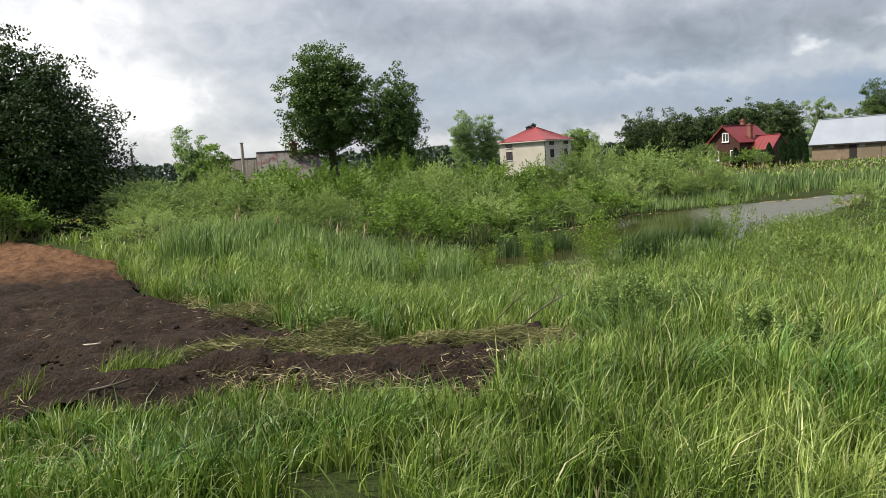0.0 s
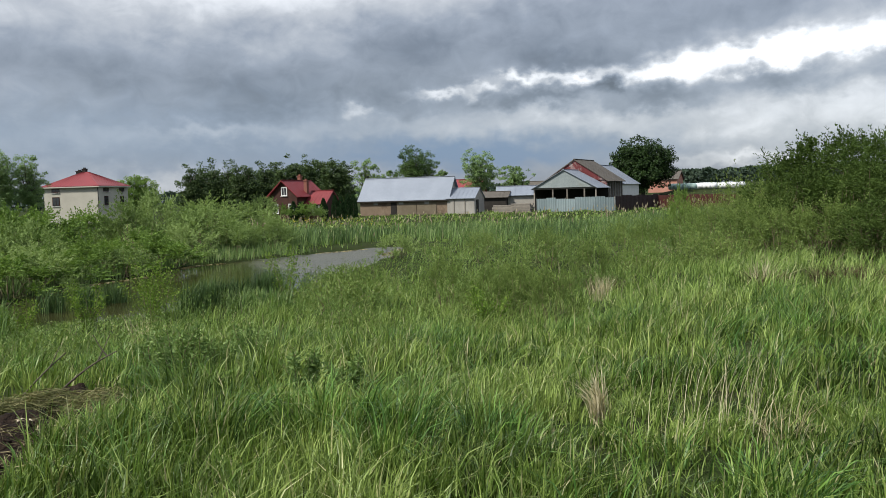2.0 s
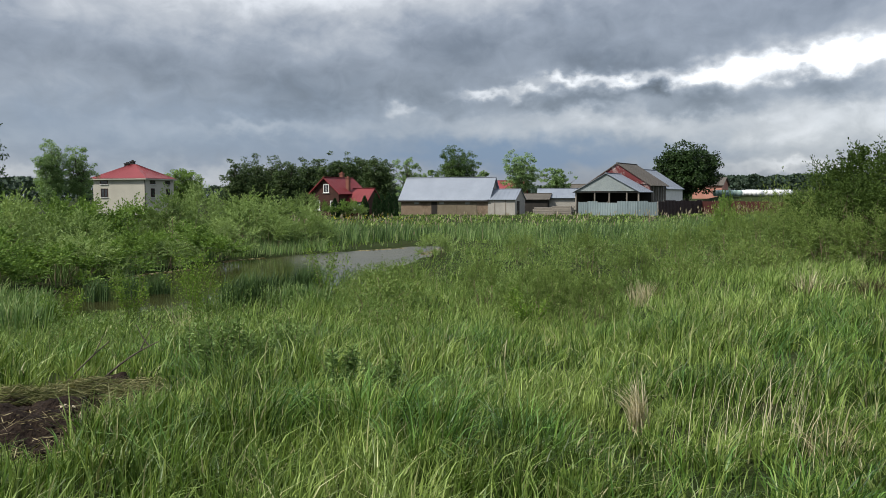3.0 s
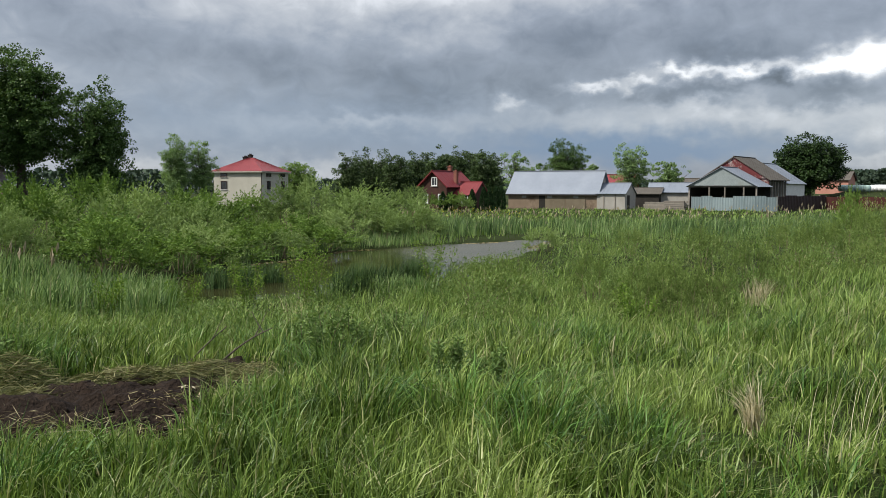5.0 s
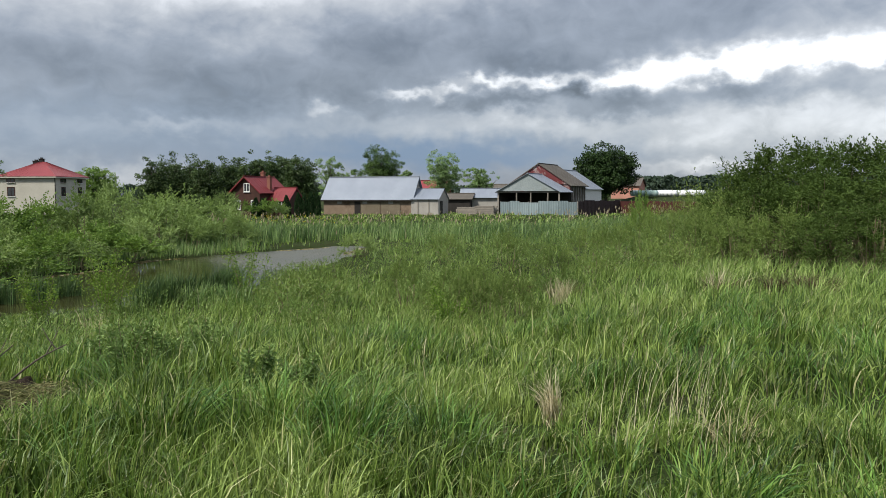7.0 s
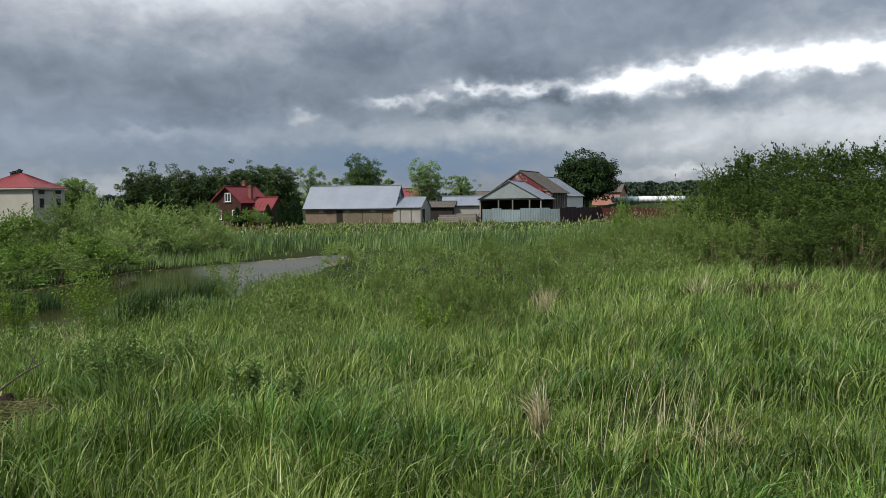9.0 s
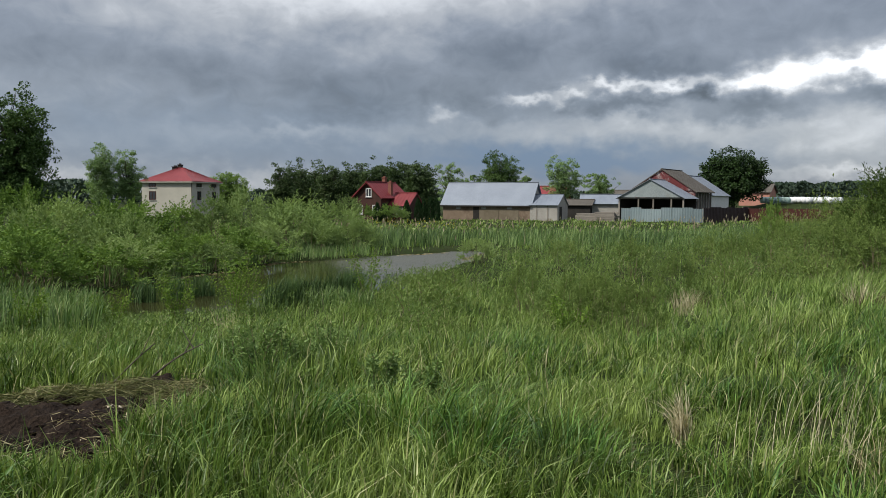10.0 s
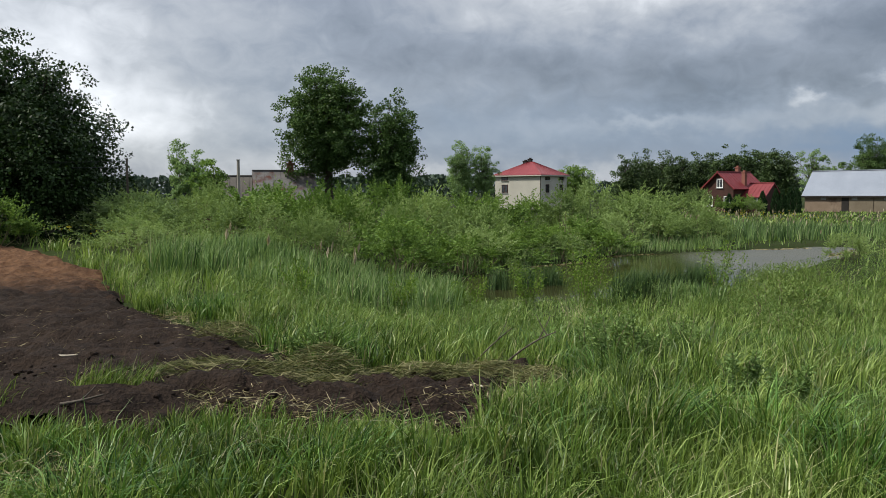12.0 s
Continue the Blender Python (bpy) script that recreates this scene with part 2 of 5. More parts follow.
def soil_material():
    m, nt, b = nodes_of("dug_soil")
    big, mid, fine = noise_node(nt, 0.9, 6, 0.65), noise_node(nt, 5.0, 6, 0.65), noise_node(nt, 32, 5)
    col = ramp_node(nt, big.outputs[0], [(0.3, (0.012, 0.008, 0.006)), (0.55, (0.022, 0.014, 0.010)), (0.75, (0.050, 0.029, 0.018))])
    col = mix_node(nt, 0.45, col, ramp_node(nt, fine.outputs[0], [(0.38, (0.006, 0.004, 0.003)), (0.55, (0.030, 0.020, 0.014)), (0.72, (0.120, 0.085, 0.060))]))
    col = mix_node(nt, 0.5, col, ramp_node(nt, mid.outputs[0], [(0.35, (0.010, 0.007, 0.006)), (0.62, (0.040, 0.027, 0.018)), (0.8, (0.085, 0.055, 0.035))]))
    clay = ramp_node(nt, mid.outputs[0], [(0.3, (0.055, 0.027, 0.014)), (0.7, (0.185, 0.100, 0.052))])
    tc, sep = nt.nodes.new("ShaderNodeTexCoord"), nt.nodes.new("ShaderNodeSeparateXYZ")
    nt.links.new(tc.outputs["Object"], sep.inputs[0])
    add = nt.nodes.new("ShaderNodeMath")
    add.operation = "MULTIPLY_ADD"
    nt.links.new(big.outputs[0], add.inputs[0])
    add.inputs[1].default_value = 9.0
    nt.links.new(sep.outputs[1], add.inputs[2])
    rngn = nt.nodes.new("ShaderNodeMapRange")
    rngn.inputs["From Min"].default_value, rngn.inputs["From Max"].default_value = 20.0, 24.5
    nt.links.new(add.outputs[0], rngn.inputs["Value"])
    nt.links.new(mix_node(nt, rngn.outputs[0], col, clay), b.inputs["Base Color"])
    b.inputs["Roughness"].default_value = 0.9
    b.inputs["Specular IOR Level"].default_value = 0.12
    bump_node(nt, b, fine.outputs[0], 1.0, 0.05)
    return m


M_SOIL = soil_material()
M_GATE = surface("olive_brown_boards", (0.13, 0.105, 0.070), (0.21, 0.175, 0.125), 1.2, 0.85, 14.0, 0.3)
M_CUTSTRAW = foliage("cut_straw", (0.10, 0.085, 0.035), (0.28, 0.235, 0.125), (0.52, 0.46, 0.28), 3.0, 0.7, 0.15)
M_PLASTER = surface("grey_plaster", (0.42, 0.40, 0.34), (0.52, 0.50, 0.43), 0.6, 0.9, 20.0, 0.15)
M_REDROOF = surface("red_roof_sheet", (0.19, 0.034, 0.038), (0.26, 0.052, 0.056), 0.5, 0.5, 12.0, 0.15)
M_DARKRED = surface("dark_red_roof", (0.150, 0.024, 0.027), (0.215, 0.036, 0.040), 0.5, 0.5, 12.0, 0.15)
M_BROWNWOOD = surface("dark_brown_boards", (0.038, 0.017, 0.013), (0.068, 0.030, 0.022), 1.5, 0.7, 20.0, 0.3)
M_ZINC = surface("zinc_roof_sheet", (0.20, 0.225, 0.265), (0.27, 0.30, 0.345), 0.4, 0.5, 9.0, 0.1, metal=0.25)
M_BRICKWALL = surface("brown_block_wall", (0.17, 0.125, 0.085), (0.27, 0.205, 0.150), 0.8, 0.9, 10.0, 0.4, stain=(0.12, 0.085, 0.06))
M_GREYWALL = surface("grey_block_wall", (0.30, 0.28, 0.25), (0.42, 0.40, 0.36), 0.8, 0.9, 10.0, 0.4)
M_GREENSHEET = surface("pale_green_sheet", (0.22, 0.26, 0.265), (0.32, 0.36, 0.36), 0.5, 0.5, 8.0, 0.1, metal=0.15, stain=(0.24, 0.25, 0.22))
M_FENCESHEET = surface("galvanised_fence_sheet", (0.17, 0.23, 0.25), (0.29, 0.35, 0.36), 0.8, 0.5, 8.0, 0.1, metal=0.2, per_object=0.45)
M_OLDRED = surface("flaking_red_sheet", (0.10, 0.022, 0.024), (0.165, 0.036, 0.037), 0.9, 0.6, 12.0, 0.3, stain=(0.42, 0.38, 0.36))
M_OLDROOF = surface("weathered_grey_roof", (0.075, 0.066, 0.056), (0.125, 0.112, 0.095), 0.6, 0.8, 10.0, 0.3)
M_DARKFENCE = surface("dark_brown_fence", (0.030, 0.020, 0.020), (0.055, 0.036, 0.034), 1.0, 0.6, 12.0, 0.2)
M_REDFENCE = surface("red_brown_fence", (0.045, 0.014, 0.012), (0.080, 0.024, 0.019), 1.0, 0.6, 12.0, 0.2)
M_WHITEWALL = surface("white_wall", (0.62, 0.61, 0.58), (0.76, 0.75, 0.72), 0.6, 0.9, 15.0, 0.15)
M_PINKWALL = surface("pink_wall", (0.42, 0.20, 0.15), (0.52, 0.27, 0.21), 0.6, 0.9, 15.0, 0.15)
M_GREYWOOD = surface("grey_timber", (0.14, 0.125, 0.105), (0.30, 0.27, 0.23), 1.6, 0.9, 14.0, 0.4, per_object=0.4)
M_DARKIN = surface("dark_timber", (0.020, 0.018, 0.016), (0.045, 0.040, 0.035), 1.0, 0.9, 14.0, 0.3)
M_RUSTROOF = surface("rusty_patched_roof", (0.10, 0.095, 0.09), (0.20, 0.19, 0.18), 1.1, 0.75, 10.0, 0.2, stain=(0.10, 0.035, 0.022))
M_BRICK = surface("chimney_brick", (0.16, 0.065, 0.045), (0.25, 0.11, 0.08), 2.0, 0.9, 20.0, 0.4)
M_CONCRETE = surface("grey_concrete", (0.28, 0.27, 0.25), (0.42, 0.41, 0.38), 2.0, 0.9, 30.0, 0.3)
M_GREENWRAP = surface("pale_green_bale_wrap", (0.38, 0.52, 0.46), (0.50, 0.64, 0.58), 1.0, 0.4, 10.0, 0.2)
M_WHITEWRAP = surface("white_bale_wrap", (0.70, 0.72, 0.74), (0.82, 0.83, 0.84), 1.0, 0.4, 10.0, 0.2)
M_WINDOWFRAME = surface("white_window_frame", (0.70, 0.70, 0.68), (0.80, 0.80, 0.78), 2.0, 0.5, 20.0, 0.05)
M_PALEWOOD = surface("bleached_stick", (0.45, 0.38, 0.28), (0.62, 0.55, 0.43), 8.0, 0.8, 60.0, 0.3)
M_WIRE = surface("dark_wire", (0.03, 0.03, 0.03), (0.06, 0.06, 0.06), 5.0, 0.6, 30.0, 0.1)


def glass_material():
    m, nt, b = nodes_of("window_glass")
    n = noise_node(nt, 2.0, 2)
    nt.links.new(ramp_node(nt, n.outputs[0], [(0.3, (0.02, 0.025, 0.03)), (0.7, (0.05, 0.055, 0.06))]), b.inputs["Base Color"])
    b.inputs["Roughness"].default_value = 0.06
    b.inputs["Specular IOR Level"].default_value = 0.8
    return m


M_GLASS = glass_material()


def water_material():
    m, nt, b = nodes_of("pond_water")
    n = noise_node(nt, 0.25, 3)
    nt.links.new(ramp_node(nt, n.outputs[0], [(0.35, (0.020, 0.022, 0.008)), (0.65, (0.045, 0.042, 0.016))]), b.inputs["Base Color"])
    b.inputs["IOR"].default_value = 1.33
    rip = noise_node(nt, 5.0, 4, 0.6)
    rip.inputs["Distortion"].default_value = 0.5
    # the wind reaches the open end of the pond; the end under the shrubs lies calm
    tc, sep = nt.nodes.new("ShaderNodeTexCoord"), nt.nodes.new("ShaderNodeSeparateXYZ")
    nt.links.new(tc.outputs["Object"], sep.inputs[0])
    windy = nt.nodes.new("ShaderNodeMapRange")
    windy.interpolation_type = "SMOOTHSTEP"
    for key, val in (("From Min", 9.0), ("From Max", 13.5), ("To Min", 0.03), ("To Max", 1.0)):
        windy.inputs[key].default_value = val
    nt.links.new(sep.outputs[0], windy.inputs["Value"])
    wave = nt.nodes.new("ShaderNodeMath")
    wave.operation = "MULTIPLY"
    nt.links.new(rip.outputs[0], wave.inputs[0])
    nt.links.new(windy.outputs[0], wave.inputs[1])
    bump_node(nt, b, wave.outputs[0], 0.9, 0.06)
    gloss = nt.nodes.new("ShaderNodeMapRange")
    gloss.inputs["To Min"].default_value, gloss.inputs["To Max"].default_value = 0.04, 0.34
    nt.links.new(windy.outputs[0], gloss.inputs["Value"])
    nt.links.new(gloss.outputs[0], b.inputs["Roughness"])
    return m


M_WATER = water_material()


def ground_material():
    m, nt, b = nodes_of("turf_ground")
    big, mid, fine = noise_node(nt, 0.12, 5), noise_node(nt, 1.4, 5), noise_node(nt, 25, 4)
    col = ramp_node(nt, big.outputs[0], [(0.32, (0.015, 0.024, 0.007)), (0.55, (0.026, 0.039, 0.011)), (0.72, (0.046, 0.055, 0.018))])
    col = mix_node(nt, ramp_node(nt, mid.outputs[0], [(0.45, (0, 0, 0)), (0.68, (0.7, 0.7, 0.7))]), col, (0.032, 0.025, 0.015))
    col = mix_node(nt, 0.4, col, ramp_node(nt, fine.outputs[0], [(0.3, (0.011, 0.017, 0.005)), (0.7, (0.048, 0.070, 0.019))]))
    nt.links.new(col, b.inputs["Base Color"])
    b.inputs["Roughness"].default_value = 0.95
    b.inputs["Specular IOR Level"].default_value = 0.05
    bump_node(nt, b, fine.outputs[0], 0.8, 0.04)
    return m


M_GROUND = ground_material()

# ---------------------------------------------------------------- lie of the land
rng = np.random.default_rng(7)


def smooth(a, b, v):
    t = np.clip((v - a) / (b - a), 0, 1)
    return t * t * (3 - 2 * t)


def lattice(ix, iy, seed):
    h = np.sin(ix * 127.1 + iy * 311.7 + seed * 74.7) * 43758.5453
    return h - np.floor(h)


def vnoise(x, y, seed=0.0):
    ix, iy = np.floor(x), np.floor(y)
    fx, fy = x - ix, y - iy
    fx, fy = fx * fx * (3 - 2 * fx), fy * fy * (3 - 2 * fy)
    a = lattice(ix, iy, seed) * (1 - fx) + lattice(ix + 1, iy, seed) * fx
    b = lattice(ix, iy + 1, seed) * (1 - fx) + lattice(ix + 1, iy + 1, seed) * fx
    return a * (1 - fy) + b * fy


POND = [(0.6, 23.4, 2.6), (5.5, 26.3, 4.6), (11.0, 33.2, 4.3), (20.3, 40.7, 0.9)]  # middle line and half width
WATER_Z = -1.3


def pond_distance(x, y):
    """Metres outside (positive) or inside (negative) the pond's edge."""
    best = np.full(np.shape(x), 1e9)
    for (ax, ay, ar), (bx, by, br) in zip(POND, POND[1:]):
        dx, dy = bx - ax, by - ay
        t = np.clip(((x - ax) * dx + (y - ay) * dy) / (dx * dx + dy * dy), 0, 1)
        d = np.hypot(x - ax - t * dx, y - ay - t * dy) - (ar + t * (br - ar))
        best = np.minimum(best, d)
    return best + 0.7 * (vnoise(x * 0.7, y * 0.7, 5) - 0.5)


def land(x, y):
    """Height of the ground."""
    x, y = np.asarray(x, float), np.asarray(y, float)
    r, az = np.hypot(x, y), np.degrees(np.arctan2(x, y))
    drop = 0.35 + 0.85 * smooth(-16, -2, az) * (1 - smooth(36, 54, az))
    h = -drop * smooth(4, 19, r)
    far = smooth(45, 95, r)
    h = h * (1 - far) - 1.35 * far
    h = h + 2.5 * smooth(140, 172, r) * smooth(43, 46, az) * (1 - smooth(85, 110, az)) + 3.0 * smooth(260, 560, r) * smooth(30, 44, az)
    h = h + 0.10 * (vnoise(x * 0.5, y * 0.5, 1) - 0.5) * smooth(0.5, 3, r) + 0.06 * (vnoise(x * 1.9, y * 1.9, 2) - 0.5)
    pd = pond_distance(x, y)
    h = np.where(pd < 6, np.maximum(h, WATER_Z + 0.10), h)
    return h - 0.75 * (1 - smooth(-1.2, 0.35, pd))


DIRT = np.array([(-2.0, 5.85), (-1.2, 6.3), (-1.3, 8.6), (-1.95, 9.6), (-2.7, 10.5), (-5.3, 14.6), (-8.5, 20.8), (-12.6, 27.0), (-15.6, 30.6),
                 (-22.0, 31.0), (-26.0, 20.0), (-16.0, 6.5), (-6.0, 3.9), (-3.3, 5.0), (-2.8, 5.75)])
PATCH = np.array([(-1.25, 8.0), (-0.9, 8.5), (0.3, 8.6), (1.2, 8.5), (1.1, 7.5), (0.7, 6.5), (0.0, 5.5), (-0.75, 5.9), (-1.7, 6.6), (-1.9, 7.5)])


def inside(poly, x, y, ragged=0.35):
    """Which points lie in an outline with ragged edges."""
    x = x + ragged * 2 * (vnoise(x * 1.7, y * 1.7, 11) - 0.5)
    y = y + ragged * 2 * (vnoise(x * 1.7, y * 1.7, 12) - 0.5)
    c = np.zeros(np.shape(x), bool)
    for (ax, ay), (bx, by) in zip(poly, np.roll(poly, -1, 0)):
        if ay == by:
            continue
        c ^= ((ay > y) != (by > y)) & (x < (bx - ax) * (y - ay) / (by - ay) + ax)
    return c


def polar(az, r):
    """A place by its bearing (degrees, clockwise from the line ahead) and distance."""
    return r * math.sin(radians(az)), r * math.cos(radians(az))


# ---------------------------------------------------------------- mesh tools
def quads(name, verts, faces, material, smooth_shade=False):
    """A mesh from arrays of vertices and of four-cornered faces."""
    me = bpy.data.meshes.new(name)
    verts, faces = np.ascontiguousarray(verts, np.float32), np.ascontiguousarray(faces, np.int32)
    me.vertices.add(len(verts))
    me.vertices.foreach_set("co", verts.ravel())
    me.loops.add(faces.size)
    me.loops.foreach_set("vertex_index", faces.ravel())
    me.polygons.add(len(faces))
    me.polygons.foreach_set("loop_start", np.arange(0, faces.size, 4, dtype=np.int32))
    if smooth_shade:
        me.polygons.foreach_set("use_smooth", np.ones(len(faces), bool))
    me.update(calc_edges=True)
    me.materials.append(material)
    return me


def part(name, me, parent, label=""):
    ob = new(name, me)
    ob.parent = parent
    if label:
        ob["label"] = label
    return ob


def bm_mesh(name, bm, material, smooth_shade=False):
    me = bpy.data.meshes.new(name)
    bmesh.ops.recalc_face_normals(bm, faces=bm.faces)
    bm.to_mesh(me)
    bm.free()
    if smooth_shade:
        for p in me.polygons:
            p.use_smooth = True
    me.materials.append(material)
    return me


def blades_mesh(name, base, height, width, lean_dir, lean, material, levels=4):
    """Grass: a bent, tapering strip for each base point."""
    n = len(base)
    ts = np.linspace(0, 1, levels)
    turn = rng.uniform(0, 2 * np.pi, n)
    side = np.stack([np.cos(turn), np.sin(turn), np.zeros(n)], 1)
    lean_v = np.stack([np.cos(lean_dir), np.sin(lean_dir), np.zeros(n)], 1)
    v = np.empty((n, levels, 2, 3), np.float32)
    for k, t in enumerate(ts):
        p = base + lean_v * (height * lean * (0.25 * t + 0.75 * t ** 2.8))[:, None]
        p[:, 2] += height * (t - 0.42 * np.minimum(lean, 1.4) * t ** 3)
        w = (width * (1 - 0.97 * t ** 2.2) * 0.5)[:, None]
        v[:, k, 0], v[:, k, 1] = p - side * w, p + side * w
    k = np.arange(levels - 1) * 2
    f = np.stack([k, k + 1, k + 3, k + 2], 1)[None] + (np.arange(n) * levels * 2)[:, None, None]
    return quads(name, v.reshape(-1, 3), f.reshape(-1, 4), material)


def leaves_arrays(centre, along, length, width, fold=0.25, facing=None):
    """Leaves: a folded rhomb for each centre, pointing along."""
    n = len(centre)
    along = along / np.linalg.norm(along, axis=1, keepdims=True)
    ref = rng.normal(size=(n, 3)) if facing is None else facing + rng.normal(0, 0.35, (n, 3))
    side = np.cross(along, ref)
    side /= np.linalg.norm(side, axis=1, keepdims=True) + 1e-9
    up = np.cross(side, along)
    L, W = length[:, None], width[:, None]
    v = np.stack([centre - along * L * 0.5, centre + side * W * 0.5 + up * W * fold, centre + along * L * 0.5, centre - side * W * 0.5 + up * W * fold], 1)
    f = np.arange(n * 4).reshape(n, 4)
    return v.reshape(-1, 3), f


def leaves_mesh(name, centre, along, length, width, material, fold=0.25, facing=None):
    v, f = leaves_arrays(centre, along, length, width, fold, facing)
    return quads(name, v, f, material)


def tubes_arrays(lines, sides=6):
    """Tapered tubes along lines of (x, y, z, radius)."""
    vs, fs, off = [], [], 0
    ang = np.linspace(0, 2 * np.pi, sides, endpoint=False)
    for line in lines:
        line = np.asarray(line, float)
        p, r = line[:, :3], line[:, 3]
        d = np.gradient(p, axis=0)
        d /= np.linalg.norm(d, axis=1, keepdims=True) + 1e-9
        ref = np.where(np.abs(d[:, 2:3]) > 0.9, [[1.0, 0, 0]], [[0, 0, 1.0]])
        a = np.cross(d, ref)
        a /= np.linalg.norm(a, axis=1, keepdims=True) + 1e-9
        b = np.cross(d, a)
        ring = p[:, None] + r[:, None, None] * (np.cos(ang)[None, :, None] * a[:, None] + np.sin(ang)[None, :, None] * b[:, None])
        vs.append(ring.reshape(-1, 3))
        m = len(line)
        i, j = np.meshgrid(np.arange(m - 1), np.arange(sides), indexing="ij")
        q = np.stack([i * sides + j, i * sides + (j + 1) % sides, (i + 1) * sides + (j + 1) % sides, (i + 1) * sides + j], -1).reshape(-1, 4)
        fs.append(q + off)
        off += m * sides
    return np.concatenate(vs), np.concatenate(fs)


def tubes_mesh(name, lines, material, sides=6):
    v, f = tubes_arrays(lines, sides)
    return quads(name, v, f, material, True)


# ---------------------------------------------------------------- ground, soil, water
def build_ground():
    rings = np.concatenate([[0.0], np.geomspace(0.4, 60, 120), np.geomspace(64, 3500, 45)])
    na = 360
    a = np.linspace(0, 2 * np.pi, na, endpoint=False)
    R, A = np.meshgrid(rings, a, indexing="ij")
    x, y = R * np.sin(A), R * np.cos(A)
    dug = inside(DIRT, x, y) | inside(PATCH, x, y)
    v = np.stack([x, y, land(x, y) - 0.13 * dug], -1).reshape(-1, 3)
    i, j = np.meshgrid(np.arange(len(rings) - 1), np.arange(na), indexing="ij")
    f = np.stack([i * na + j, (i + 1) * na + j, (i + 1) * na + (j + 1) % na, i * na + (j + 1) % na], -1).reshape(-1, 4)
    tagged(new("ground", quads("ground", v, f, M_GROUND, True)), "uneven grassy meadow ground sloping to a pond", "ground", kind="structure")


build_ground()


def soil_sheet(name, poly, step, material, label, relief, lift):
    lo, hi = poly.min(0) - 0.6, poly.max(0) + 0.6
    xs, ys = np.arange(lo[0], hi[0], step), np.arange(lo[1], hi[1], step)
    X, Y = np.meshgrid(xs, ys, indexing="ij")
    keep = inside(poly, X, Y)
    # the sheet dips into the turf along its rim
    core = sum(inside(poly, X + dx, Y + dy).astype(float) for dx in (-0.3, 0, 0.3) for dy in (-0.3, 0, 0.3)) / 9
    z = land(X, Y) + lift - 0.16 * (1 - smooth(0.45, 1.0, core))
    U, V = 0.8 * X + 0.6 * Y, 0.8 * Y - 0.6 * X
    for f_, a_, sd in ((1.1, 0.55, 21), (2.7, 0.35, 22), (6.1, 0.24, 23), (13.0, 0.22, 24)):
        z += relief * a_ * (vnoise(X * f_ * 0.7 + 1.3 * V, Y * f_ * 1.6, sd) + vnoise(U * f_ * 1.23, V * f_ * 1.37, sd + 7) - 1)
    ny = len(ys)
    i, j = np.meshgrid(np.arange(len(xs) - 1), np.arange(ny - 1), indexing="ij")
    f = np.stack([i * ny + j, (i + 1) * ny + j, (i + 1) * ny + j + 1, i * ny + j + 1], -1).reshape(-1, 4)
    f = f[keep.ravel()[f].all(1)]
    used, inv = np.unique(f, return_inverse=True)
    v = np.stack([X, Y, z], -1).reshape(-1, 3)[used]
    return tagged(new(name, quads(name, v, inv.reshape(-1, 4), material)), label, "soil", kind="structure")


soil_sheet("ploughed_soil", DIRT, 0.072, M_SOIL, "dark peaty freshly dug soil with clods", 0.24, 0.06)
soil_sheet("bare_soil_patch", PATCH, 0.04, M_SOIL, "dark churned soil patch in the grass", 0.26, 0.05)


def build_clods():
    n = 13000
    x, y = rng.uniform(-14, 1.2, n), rng.uniform(4.5, 22, n)
    keep = (inside(DIRT, x, y) | inside(PATCH, x, y)) & (np.hypot(x, y) < 6.5 + 4 * rng.random(n) ** 2)
    x, y = x[keep], y[keep]
    n = len(x)
    s = rng.gamma(1.3, 0.008, n) + 0.004
    c = np.stack([x, y, land(x, y) + 0.06 + s * 0.3], 1)
    unit = np.array([(-1, -1, -1), (1, -1, -1), (1, 1, -1), (-1, 1, -1), (-1, -1, 1), (1, -1, 1), (1, 1, 1), (-1, 1, 1)], float) * 0.6
    jit = rng.normal(0, 0.28, (n, 8, 3))
    v = c[:, None] + (unit[None] + jit) * s[:, None, None] * np.array([1.2, 1.2, 0.8])
    fq = np.array([(0, 3, 2, 1), (4, 5, 6, 7), (0, 1, 5, 4), (1, 2, 6, 5), (2, 3, 7, 6), (3, 0, 4, 7)])
    f = fq[None] + (np.arange(n) * 8)[:, None, None]
    tagged(new("soil_clods", quads("soil_clods", v.reshape(-1, 3), f.reshape(-1, 4), M_SOIL)), "crumbled dark clods of dug soil", "soil", kind="stuff")


build_clods()


def build_water():
    xs, ys = np.arange(-4, 24, 0.35), np.arange(17, 45, 0.35)
    X, Y = np.meshgrid(xs, ys, indexing="ij")
    keep = pond_distance(X, Y) < 0.6
    ny = len(ys)
    i, j = np.meshgrid(np.arange(len(xs) - 1), np.arange(ny - 1), indexing="ij")
    f = np.stack([i * ny + j, (i + 1) * ny + j, (i + 1) * ny + j + 1, i * ny + j + 1], -1).reshape(-1, 4)
    f = f[keep.ravel()[f].all(1)]
    used, inv = np.unique(f, return_inverse=True)
    v = np.stack([X, Y, np.full_like(X, WATER_Z)], -1).reshape(-1, 3)[used]
    tagged(new("pond_water", quads("pond_water", v, inv.reshape(-1, 4), M_WATER, True)), "still brownish pond water reflecting the grey sky", "water", kind="structure")


build_water()


# ---------------------------------------------------------------- grass, reeds, herbs
def scatter(n, az0, az1, r0, r1, even=True):
    az = np.radians(rng.uniform(az0, az1, n))
    r = np.sqrt(rng.uniform(r0 * r0, r1 * r1, n)) if even else rng.uniform(r0, r1, n)
    return r * np.sin(az), r * np.cos(az)


def bare(x, y):
    return inside(DIRT, x, y) | inside(PATCH, x, y) | (pond_distance(x, y) < 0.25)


